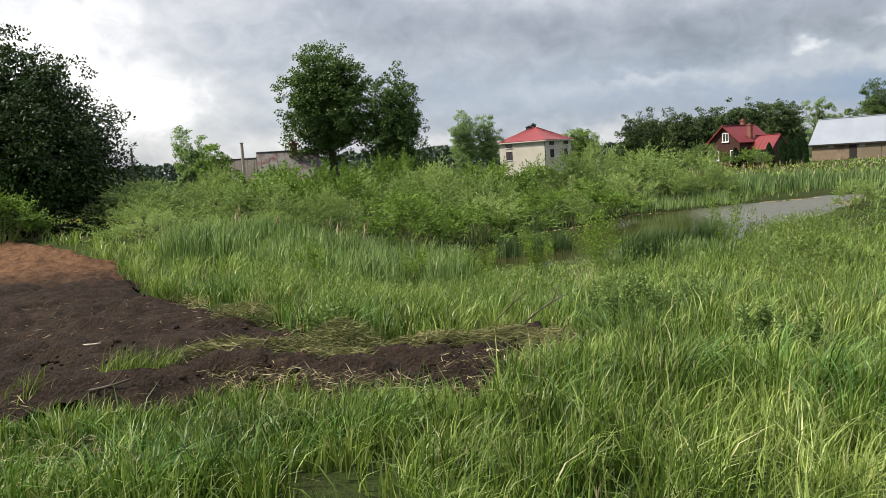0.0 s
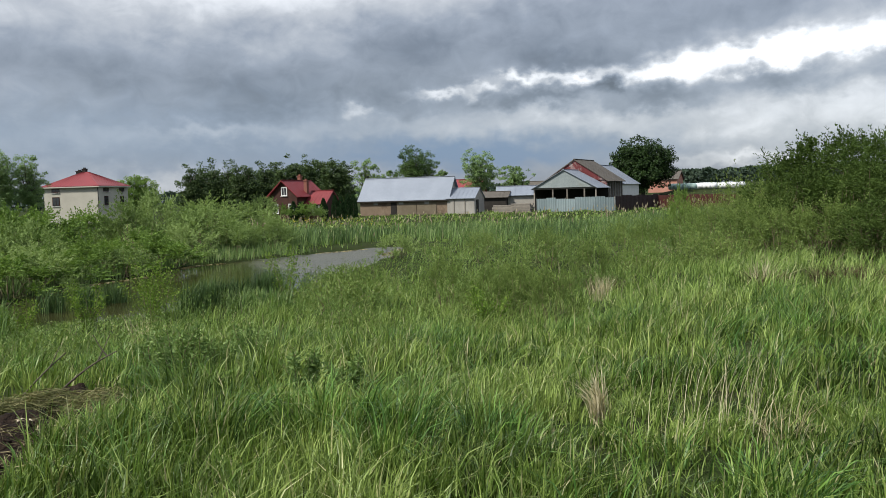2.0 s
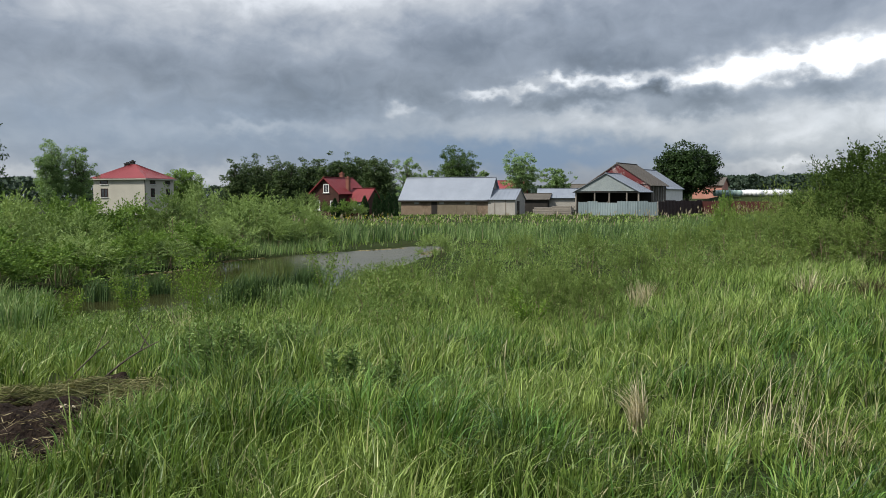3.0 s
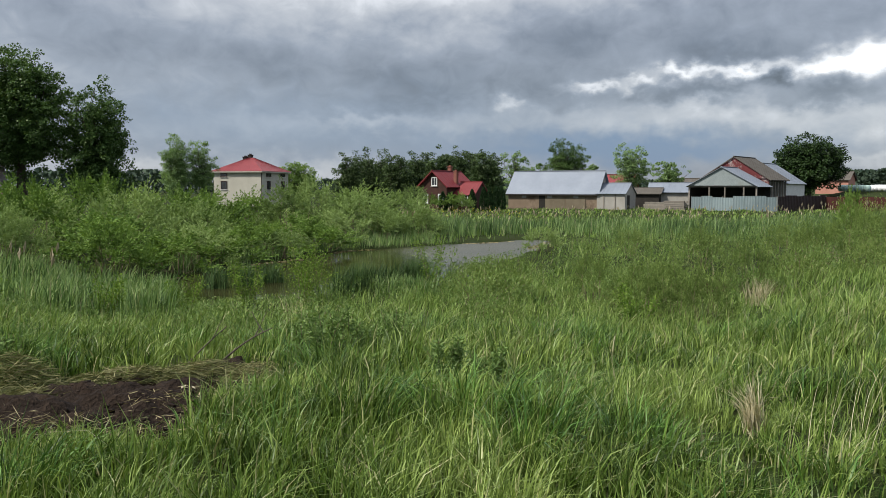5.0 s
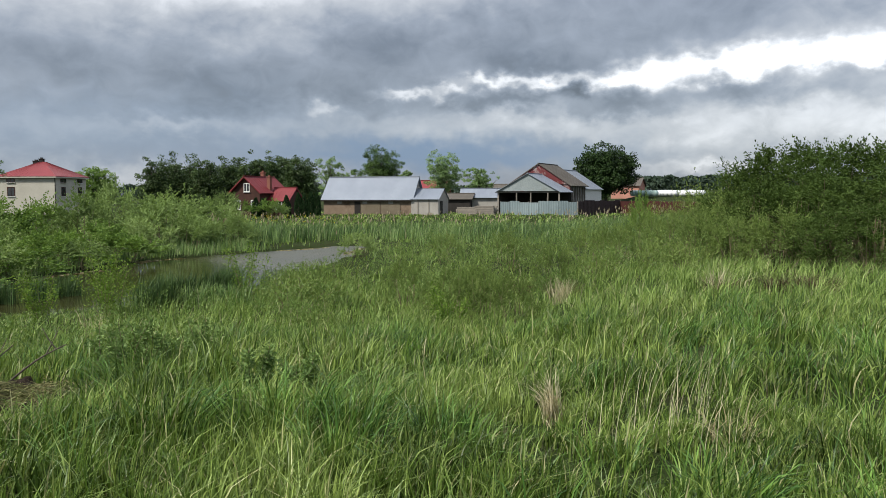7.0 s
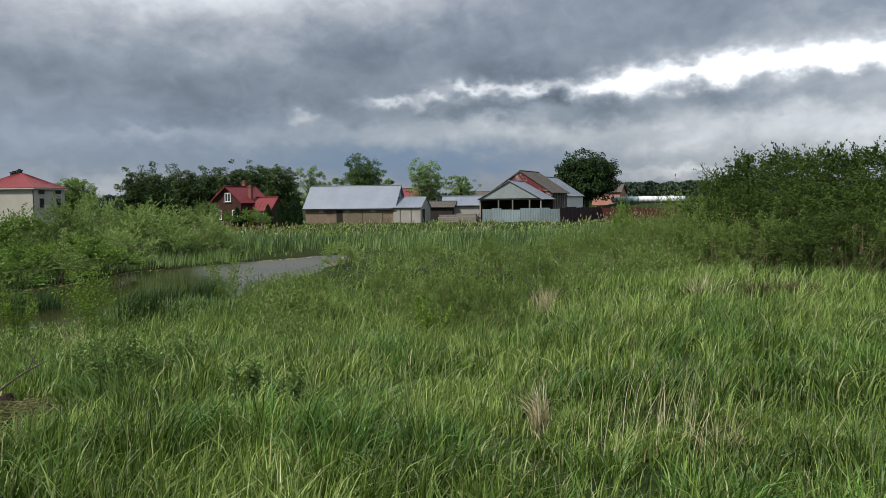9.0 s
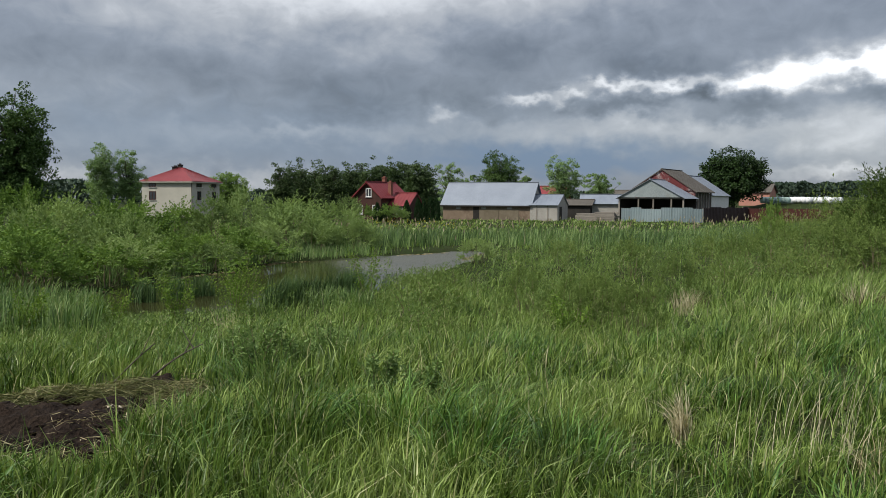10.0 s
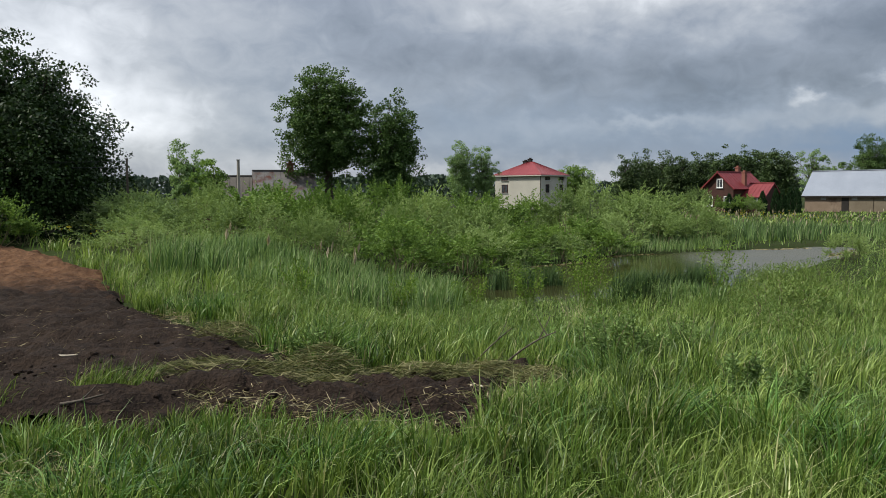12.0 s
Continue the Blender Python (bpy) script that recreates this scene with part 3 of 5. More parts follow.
def near_soil(x, y):
    """Just in front of the dug soil, where the grass is trodden and short."""
    return inside(DIRT, x * 1.12, y * 1.12 + 0.2) | inside(PATCH, x * 1.1, y * 1.12 + 0.2)


WIND = -0.35  # the grass bows to the right and a little towards the camera


SIGHT_AZ, SIGHT_EL = (1, 2.5, 10, 12.5, 19.5, 21, 24, 27.6, 29), (-3.0, -7.3, -7.3, -6.3, -5.4, -4.95, -4.45, -3.5, -1.0)
CLEARINGS = [(3.72, 4.15, 0.55), (4.5, 3.4, 0.45), (3.42, 6.15, 0.35), (-2.35, 4.35, 0.5), (4.4, 4.35, 0.5)]  # trodden spots: x, y, radius


def room_for(x, y):
    """How tall plants grow: low on the trampled bank before the open water, and in trodden spots."""
    r, az = np.hypot(x, y), np.degrees(np.arctan2(x, y))
    cap = EYE + r * np.tan(np.radians(np.interp(az, SIGHT_AZ, SIGHT_EL))) - land(x, y)
    bank = (az > 1) & (az < 29) & (r < np.interp(az, (1, 10, 28), (23, 26, 44)))
    cap = np.where(bank, np.maximum(cap, 0.10), 9.0)
    for cx, cy, cr in CLEARINGS:
        cap = np.where(np.hypot(x - cx, y - cy) < cr, np.minimum(cap, 0.16), cap)
    return cap


def grass_field(name, n, az0, az1, r0, r1, h0, h1, w0, w1, material, label, levels=4, lean0=0.15, lean1=0.9, clump=1.0, even=True, mask=None, tuss=0.0, per=45, tuss_r=0.16):
    """Loose blades, and tussocks (their share of all blades) whose blades fan out from one root."""
    nt = int(n * tuss / per)
    cx, cy = scatter(nt, az0, az1, r0, r1, even)
    big = rng.uniform(0.65, 1.25, nt) * (0.75 + 0.55 * vnoise(cx * 0.8, cy * 0.8, 36))
    who = np.repeat(np.arange(nt), per)
    a = rng.uniform(0, 2 * np.pi, len(who))
    q = tuss_r * big[who] * np.sqrt(rng.random(len(who)))
    x, y = cx[who] + q * np.cos(a), cy[who] + q * np.sin(a)
    d = np.arctan2(np.sin(a) + 0.55 * math.sin(WIND), np.cos(a) + 0.45 * math.cos(WIND)) + rng.normal(0, 0.45, len(who))
    size = big[who]
    m = n - len(who)
    lx, ly = scatter(m, az0, az1, r0, r1, even)
    x, y = np.append(x, lx), np.append(y, ly)
    d = np.append(d, WIND + rng.normal(0, 1.25, m) + 1.6 * (vnoise(lx * 1.3, ly * 1.3, 35) - 0.5))
    size = np.append(size, 0.62 + 0.6 * clump * vnoise(lx * 1.1, ly * 1.1, 33) * (0.5 + vnoise(lx * 2.9, ly * 2.9, 34)))
    keep = ~bare(x, y)
    if mask is not None:
        keep &= mask(x, y)
    keep &= rng.random(len(x)) < np.clip(3.2 * (vnoise(x * 2.3, y * 2.3, 31) * 0.6 + vnoise(x * 5.1, y * 5.1, 37) * 0.4 - 0.27), 0.04, 1.0)
    x, y, d, size = x[keep], y[keep], d[keep], size[keep]
    k = len(x)
    h = rng.uniform(h0, h1, k) * np.clip(size, 0.4, 1.5) * (0.55 + 0.45 * ~near_soil(x, y))
    lean = rng.uniform(lean0, lean1, k)
    h = np.minimum(h, room_for(x, y) * rng.uniform(0.8, 1.25, k))
    base = np.stack([x, y, land(x, y) - 0.02], 1)
    return tagged(new(name, blades_mesh(name, base, h, rng.uniform(w0, w1, k), d, lean, material, levels)), label, "grass", kind="stuff")


def in_lush(x, y):
    return vnoise(x * 0.8, y * 0.8, 41) > 0.56


G_LABEL = "long fresh green meadow grass bowed by wind"
grass_field("meadow_grass", 100000, -36, 76, 2.2, 7.4, 0.17, 0.38, 0.007, 0.013, M_GRASS, G_LABEL, 4, 0.05, 0.85, tuss=0.8, per=44, tuss_r=0.12)
grass_field("meadow_grass", 98000, -36, 76, 7.2, 14.5, 0.18, 0.42, 0.010, 0.019, M_GRASS, G_LABEL, 4, 0.05, 0.85, tuss=0.8, per=38, tuss_r=0.15)
grass_field("lush_tussocks", 60000, -36, 76, 2.4, 14.0, 0.24, 0.48, 0.008, 0.015, M_LUSH, "dark lush green grass tussocks", 4, 0.2, 1.1, mask=in_lush, tuss=0.95, per=95, tuss_r=0.25)
grass_field("bank_sedge", 75000, -30, 75, 13.5, 25.0, 0.28, 0.58, 0.012, 0.024, M_SEDGE, "tall pale green sedge on the pond bank", 3, 0.1, 0.9, tuss=0.65, per=30, tuss_r=0.22)
grass_field("field_grass", 34000, -34, 78, 24.0, 78.0, 0.30, 0.62, 0.03, 0.07, M_SEDGE, "rough green field grass", 3, even=False, tuss=0.5, per=30, tuss_r=0.4)
grass_field("field_grass", 24000, 8, 62, 58.0, 132.0, 0.22, 0.46, 0.08, 0.16, M_SEDGE, "short bright green meadow before the farm", 3, tuss=0.4, per=30, tuss_r=0.6)
grass_field("meadow_grass", 16000, 0, 360, 0.5, 7.0, 0.18, 0.46, 0.010, 0.018, M_GRASS, G_LABEL, 3, 0.1, 1.1, tuss=0.7, per=40, mask=lambda x, y: (np.hypot(x, y) < 2.3) | (np.abs(np.degrees(np.arctan2(x, y)) - 20) > 55))


def reed_bed(name, n, az0, az1, r0, r1, h0, h1, label, mask=None, w=0.022, material=None):
    x, y = scatter(n, az0, az1, r0, r1)
    keep = (pond_distance(x, y) > -0.9) & ~inside(DIRT, x, y)
    if mask is not None:
        keep &= mask(x, y)
    x, y = x[keep], y[keep]
    k = len(x)
    base = np.stack([x, y, np.maximum(land(x, y), WATER_Z - 0.3)], 1)
    h = rng.uniform(h0, h1, k) * (0.7 + 0.6 * vnoise(x * 0.6, y * 0.6, 51))
    return tagged(new(name, blades_mesh(name, base, h, rng.uniform(0.7, 1.3, k) * w, WIND + rng.normal(0, 1.4, k), rng.uniform(0.03, 0.4, k), material or M_REED, 4)), label, "reeds", kind="stuff")


reed_bed("reed_bed", 15000, -19, 8, 15.5, 26, 0.55, 0.92, "green reed bed beside the pond", lambda x, y: (vnoise(x * 0.9, y * 0.9, 52) * 0.6 + vnoise(x * 0.3, y * 0.3, 56) * 0.4 > 0.40) & (np.hypot(x, y) > 16 + 4.5 * vnoise(x * 0.5, y * 0.5, 53)) & (room_for(x, y) > 0.9), w=0.030)
reed_bed("cattail_bed", 1800, 12.2, 19.6, 20.8, 22.6, 0.4, 0.7, "dark green cattails at the near edge of the pond", lambda x, y: vnoise(x * 1.1, y * 1.1, 54) > 0.42)
reed_bed("reed_bank", 14000, 2, 22, 27, 43, 0.35, 0.75, "green reeds along the far edge of the pond", lambda x, y: (pond_distance(x, y) > 0) & (pond_distance(x, y) < 3) & (np.hypot(x, y) > np.interp(np.degrees(np.arctan2(x, y)), (1, 10, 28), (23, 27, 44))), w=0.017)
reed_bed("cattail_field", 9000, 14, 52, 43.5, 62, 0.7, 1.15, "broad belt of green cattails before the farm", lambda x, y: (pond_distance(x, y) > 3.0) & (vnoise(x * 0.25, y * 0.25, 55) > 0.3), w=0.035)
reed_bed("cattail_field", 9000, 14, 52, 43.5, 58, 0.7, 1.2, "dark bluish-green cattails before the farm", lambda x, y: (pond_distance(x, y) > 3.0) & (vnoise(x * 0.3, y * 0.3, 57) > 0.42), w=0.038, material=M_CATTAIL)


def cattail_clumps():
    """Stiff bluish cattails in separate clumps along the near water's edge."""
    xs, ys = [], []
    for az, r, m in ((13.0, 20.6, 170), (13.9, 20.9, 260), (14.7, 21.3, 240), (15.6, 21.4, 200), (17.3, 22.3, 330), (18.0, 22.6, 330), (18.6, 22.8, 200), (20.6, 25.0, 60), (6.5, 25.2, 220), (8.2, 25.8, 220), (4.5, 24.6, 200)):
        cx, cy = polar(az, r)
        xs.append(cx + rng.normal(0, 0.17, m))
        ys.append(cy + rng.normal(0, 0.17, m))
    x, y = np.concatenate(xs), np.concatenate(ys)
    k = len(x)
    base = np.stack([x, y, np.maximum(land(x, y), WATER_Z - 0.2)], 1)
    tagged(new("cattail_clumps", blades_mesh("cattail_clumps", base, rng.uniform(0.6, 1.05, k), rng.uniform(0.016, 0.026, k), WIND + rng.normal(0, 1.2, k), rng.uniform(0.02, 0.45, k), M_CATTAIL, 4)), "dark bluish-green upright cattail clumps in shallow water", "reeds", kind="stuff")


cattail_clumps()


def seed_heads():
    x, y = scatter(300, 17, 50, 44, 62)
    x2, y2 = scatter(10, -14, -4, 17, 21)
    x, y = np.append(x, x2), np.append(y, y2)
    n = len(x)
    z = land(x, y) + rng.uniform(1.25, 1.75, n)
    z[-10:] = land(x2, y2) + rng.uniform(1.2, 1.5, 10)
    c = np.stack([x, y, z], 1)
    c = np.repeat(c, 3, 0) - [0, 0, 0.15]
    up = np.tile([[0.12, 0, 1.0]], (len(c), 1)) + rng.normal(0, 0.05, (len(c), 3))
    tagged(new("cattail_heads", leaves_mesh("cattail_heads", c, up, rng.uniform(0.18, 0.32, len(c)), rng.uniform(0.05, 0.09, len(c)), M_SEED)), "fluffy tan cattail seed heads above the reeds", "reeds", kind="stuff")


seed_heads()


def herbs(name, n, az0, az1, r0, r1, h0, h1, per, material, label, mask=None, size=(0.05, 0.10)):
    x, y = scatter(n, az0, az1, r0, r1)
    keep = ~bare(x, y) & (room_for(x, y) > 0.3)
    if mask is not None:
        keep &= mask(x, y)
    x, y = x[keep], y[keep]
    k = len(x)
    h = np.minimum(rng.uniform(h0, h1, k) * (0.5 + 1.0 * vnoise(x * 0.45, y * 0.45, 61)), room_for(x, y))
    t = rng.uniform(0.15, 1.0, (k, per)) ** 0.8
    az = rng.uniform(0, 2 * np.pi, (k, per))
    rad = 0.16 * h[:, None] * (1.15 - t) + 0.03
    c = np.stack([x[:, None] + rad * np.cos(az) + 0.12 * h[:, None] * t ** 2, y[:, None] + rad * np.sin(az), land(x, y)[:, None] + h[:, None] * t], -1).reshape(-1, 3)
    along = np.stack([np.cos(az), np.sin(az), rng.uniform(0.4, 1.8, (k, per))], -1).reshape(-1, 3)
    L = rng.uniform(size[0], size[1], len(c)) * (0.7 + 0.02 * np.hypot(c[:, 0], c[:, 1]))
    return tagged(new(name, leaves_mesh(name, c, along, L, L * 0.3, material)), label, "herbs", kind="stuff")


H_LABEL = "leafy tall weeds and nettles in the wet meadow"


def scrub_zone(x, y):
    """Tall weeds and scrub begin beyond the short bright grass."""
    return np.hypot(x, y) > np.interp(np.degrees(np.arctan2(x, y)), (20, 33, 39, 60), (13, 14.5, 20.5, 21.5)) + 3 * (vnoise(x * 0.5, y * 0.5, 68) - 0.5)


herbs("weed_thicket", 3600, 20, 58, 13.0, 44, 0.5, 1.2, 34, M_HERB, H_LABEL, lambda x, y: scrub_zone(x, y) & (pond_distance(x, y) > 0.8) & (vnoise(x * 0.6, y * 0.6, 67) > 0.38), (0.03, 0.065))
herbs("weed_thicket", 1800, -14, 24, 10.5, 21, 0.4, 0.8, 26, M_HERB, H_LABEL, lambda x, y: vnoise(x * 0.5, y * 0.5, 66) > 0.5, (0.03, 0.06))


def floating_debris():
    x, y = scatter(24000, 1, 29, 20, 46)
    pd = pond_distance(x, y)
    far = np.hypot(x, y) > np.interp(np.degrees(np.arctan2(x, y)), (1, 10, 28), (24, 29, 40.5))
    keep = far & (pd < 0.05) & (pd > -0.45) & (vnoise(x * 0.35, y * 0.35, 91) > 0.47)
    x, y = x[keep], y[keep]
    c = np.stack([x, y, np.full(len(x), WATER_Z + 0.012)], 1)
    a = rng.uniform(0, 6.28, len(x))
    L = rng.uniform(0.08, 0.26, len(x))
    tagged(new("floating_debris", leaves_mesh("floating_debris", c, np.stack([np.cos(a), np.sin(a), 0 * a], 1), L, L * 0.26, M_CUTSTRAW, 0.0)), "pale floating reed debris along the pond edge", "debris", kind="stuff")


floating_debris()

# ---------------------------------------------------------------- shrubs and trees
def crown_points(lobes, n, shell=0.55, tight=0.14):
    """Places in and near the skin of a set of lobes (x, y, z, rx, ry, rz), in clumps with gaps."""
    lobes = np.asarray(lobes, float)
    wt = (lobes[:, 3] * lobes[:, 4] * lobes[:, 5]) ** 0.67
    nc = max(12, n // 45)
    pick = rng.choice(len(lobes), nc, p=wt / wt.sum())
    d = rng.normal(size=(nc, 3))
    d /= np.linalg.norm(d, axis=1, keepdims=True)
    rad = shell + (0.98 - shell) * rng.random(nc) ** 0.5
    clump = lobes[pick, :3] + d * lobes[pick, 3:] * rad[:, None]
    spread = (tight * lobes[pick, 3:].mean(1) + 0.05)
    who = rng.integers(0, nc, n)
    o = rng.normal(size=(n, 3))
    o /= np.linalg.norm(o, axis=1, keepdims=True)
    p = clump[who] + o * rng.random((n, 1)) ** 0.33 * 1.75 * spread[who][:, None] * np.array([1, 1, 0.7])
    out = d[who] * 0.6 + o * 0.8
    return p, out


def limb(a, b, r0, r1, bend=0.1, steps=7):
    a, b = np.asarray(a, float), np.asarray(b, float)
    t = np.linspace(0, 1, steps)[:, None]
    off = rng.normal(0, bend * np.linalg.norm(b - a), 3)
    p = a + (b - a) * t + off * np.sin(np.pi * t) * 0.5
    return np.concatenate([p, r0 + (r1 - r0) * t], 1)


def make_tree(name, place, height, lobes, n, leaf, material, label, trunk_r=0.25, fork=0.3, category="tree", twigs=10, shell=0.5):
    """A tree: forked tapering limbs, crown of leaf clumps. Lobes are in metres from the foot."""
    root = new(name)
    root.location = (*place, float(land(*place)))
    top = np.array([0, 0, height])
    lines = [limb((0, 0, -0.2), (0.05 * height * rng.normal() * 0.3, 0, height * fork), trunk_r * 1.2, trunk_r * 0.8, 0.03)]
    foot = lines[0][-1, :3]
    lines.append(limb(foot, top * 0.72, trunk_r * 0.75, 0.03, 0.06, 9))
    for k in range(twigs):
        lb = lobes[k % len(lobes)]
        end = np.array(lb[:3]) + rng.uniform(-0.6, 0.5, 3) * np.array(lb[3:])
        s = lines[1][rng.integers(0, 4), :3]
        lines.append(limb(s, end, trunk_r * rng.uniform(0.25, 0.5), 0.015, 0.12))
        mid = lines[-1][4, :3]
        for _ in range(2):
            lines.append(limb(mid, end + rng.uniform(-0.5, 0.3, 3) * np.array(lb[3:]), trunk_r * 0.15, 0.01, 0.15, 5))
    part("trunk", tubes_mesh("trunk", lines, M_BARK, 7), root)
    p, out = crown_points(lobes, n, shell)
    along = out + rng.normal(0, 0.7, p.shape) + np.array([0, 0, -0.25])
    L = rng.uniform(0.7, 1.3, n) * leaf
    part("crown", leaves_mesh("crown", p, along, L, L * 0.7, material, 0.15, out + [0, 0, 0.5]), root)
    return tagged(root, label, category)


def lobed(w, h, z0, n, seed, squash=1.0, egg=0.0, small=1.0):
    """Lobes that fill an egg of width w from z0 to h."""
    r = np.random.default_rng(seed)
    out = []
    for k in range(n):
        z = 1 - 2 * (k + 0.5) / n
        a = 2.39996 * k + r.normal(0, 0.3)
        d = np.array([math.cos(a) * math.sqrt(1 - z * z), math.sin(a) * math.sqrt(1 - z * z), z])
        q = (1.0 if k % 3 else 0.55) * r.uniform(0.82, 1.05) * (1.10 - 0.54 * small)
        zc = d[2] * q
        taper = 1 - egg * (zc + 0.5)
        out.append((d[0] * q * w / 2 * taper, d[1] * q * w / 2 * taper, (z0 + h) / 2 + zc * (h - z0) * 0.56, w * 0.27 * taper * small, w * 0.27 * taper * small, (h - z0) * 0.22 * squash * small))
    return out


def bush_mesh_set(seed, height, width, n, leaf_l, leaf_w, material, lumps=18, upright=0.6, loose=0.25):
    """A shrub: stems from one stool that end in rounded lumps of leafy shoots, with dark gaps between the lumps."""
    r = np.random.default_rng(seed)
    stems, cs, al, fc = [], [], [], []
    shoots = 26
    m = max(4, n // (lumps * shoots))
    for k in range(lumps):
        q = math.sqrt((k + 0.5) / lumps) * r.uniform(0.85, 1.08)
        a = 2.39996 * k + r.normal(0, 0.35)
        size = width * r.uniform(0.7, 1.15) / math.sqrt(lumps) * 0.78
        z = height * (0.66 * max(0.0, 1 - min(q, 1.0) ** 3) * r.uniform(0.75, 1.12) + 0.13)
        mid = np.array([0.42 * width * q * math.cos(a), 0.42 * width * q * math.sin(a), z])
        stems.append(limb((0.10 * math.cos(a) * width, 0.10 * math.sin(a) * width, -0.1), mid, 0.020, 0.006, 0.10, 6))
        grow = np.array([0.55 * q * math.cos(a), 0.55 * q * math.sin(a), 0.35])
        for _ in range(shoots):
            d = r.normal(size=3)
            d /= np.linalg.norm(d)
            d = d + grow + np.array([0.08, 0, upright * max(0.0, d[2] + 0.3)])
            far = size * r.uniform(0.55, 1.05) * (1.2 if r.random() < 0.08 else 1.0)
            t = r.uniform(0.25, 1.0, (m, 1)) ** 0.8
            o = r.normal(size=(m, 3))
            cs.append(mid + d * far * t + o * size * loose * 0.42 * (1.25 - t))
            al.append(d * 0.8 + o * 0.55 + np.array([0.1, 0, 0.25]))
            fc.append(o * 0.25 + d * 1.3 + np.array([0, 0, 0.3]))
        stems.append(limb(mid, mid + grow * size, 0.006, 0.003, 0.1, 4))
    c, d, g = np.concatenate(cs), np.concatenate(al), np.concatenate(fc)
    c[:, 2] = np.where(c[:, 2] < 0.03, 0.03 + 0.15 * r.random(len(c)), c[:, 2])
    c *= np.array([1, 1, height / np.percentile(c[:, 2], 99.3)])
    L = r.uniform(0.7, 1.3, len(c)) * leaf_l
    return tubes_mesh("branchwork", stems, M_STEM, 3), leaves_mesh("foliage", c, d, L, L * leaf_w, material, 0.2, g)


def make_bush(name, meshes, label, place, scale, turn, group):
    root = new(name)
    root.location = (*place, max(float(land(*place)), WATER_Z - 0.2))
    root.rotation_euler = (0, 0, turn)
    root.scale = scale
    tagged(part("branchwork", meshes[0], root), kind="stuff")
    part("foliage", meshes[1], root)
    return tagged(root, label, "shrub", group)


WILLOW_SET = [bush_mesh_set(100 + k, 2.6, 2.8, 8600, 0.072, 0.38, M_WILLOW, 10 + 2 * k) for k in range(4)]
WILLOW_FAR = [bush_mesh_set(140 + k, 2.6, 2.8, 8000, 0.092, 0.40, M_WILLOW, 10 + 2 * k) for k in range(4)]
ALDER_SET = [bush_mesh_set(200 + k, 2.6, 2.8, 6400, 0.098, 0.58, M_ALDER, 10 + 2 * k, 0.4) for k in range(3)]
DARK_SET = [bush_mesh_set(300 + k, 2.9, 2.8, 13500, 0.064, 0.44, M_DARKWILLOW, 32 + 2 * k, 0.15, 0.35) for k in range(3)]
OLIVE_SET = [bush_mesh_set(350 + k, 2.6, 2.8, 8000, 0.070, 0.36, M_OLIVE, 14 + 2 * k, 1.0, 0.35) for k in range(2)]
LOW_SET = [bush_mesh_set(400 + k, 1.0, 1.7, 2200, 0.066, 0.36, M_OLIVE if k else M_HERB, 9, 0.9, 0.4) for k in range(3)]
W_LABEL = "dense grey-green willow shrub with upright leafy shoots"
A_LABEL = "bright green broad-leaved shrub among the willows"
D_LABEL = "tall dark green willow thicket beside the meadow"
O_LABEL = "wispy olive-green willow scrub in the wet meadow"
TOP_AZ = (-22, -19.7, -17, -14, -12, -8.3, -5, -2, 0, 3, 5.5, 7, 8.2, 9.5, 12, 14.5, 16, 17.4, 18.5, 19.5)
TOP_EL = (0.4, 0.8, 0.75, 0.8, 1.1, 1.35, 0.9, 1.05, 0.5, 0.2, 0.1, 0.3, 0.6, 0.6, 1.0, 0.8, 0.6, 0.25, -0.3, -0.9)
# bearing, distance, height angle of the top (None: the skyline above), width, kind
SHRUBS = []
for r, step, low, reach in ((43.0, 3.6, 0.0, 18.9), (38.5, 4.6, -0.5, 17.0), (33.0, 5.0, -1.0, 6.5), (29.6, 5.4, -1.9, 4.0), (26.4, 4.6, -2.8, 0.5)):
    az = -20.6 + rng.uniform(0, 2.0)
    while az < reach:
        ahead = 0.0 if az < 4 else 5.0
        wide = step * radians(1) * (r + ahead) * rng.uniform(0.85, 1.25)
        SHRUBS.append((az, r + ahead + rng.uniform(-1.4, 1.4), float(np.interp(az, TOP_AZ, TOP_EL)) + low + rng.uniform(-0.7, 0.15), wide, "a" if rng.random() < (0.15 if az < 3 else 0.5) else "w"))
        az += step * rng.uniform(0.8, 1.25)
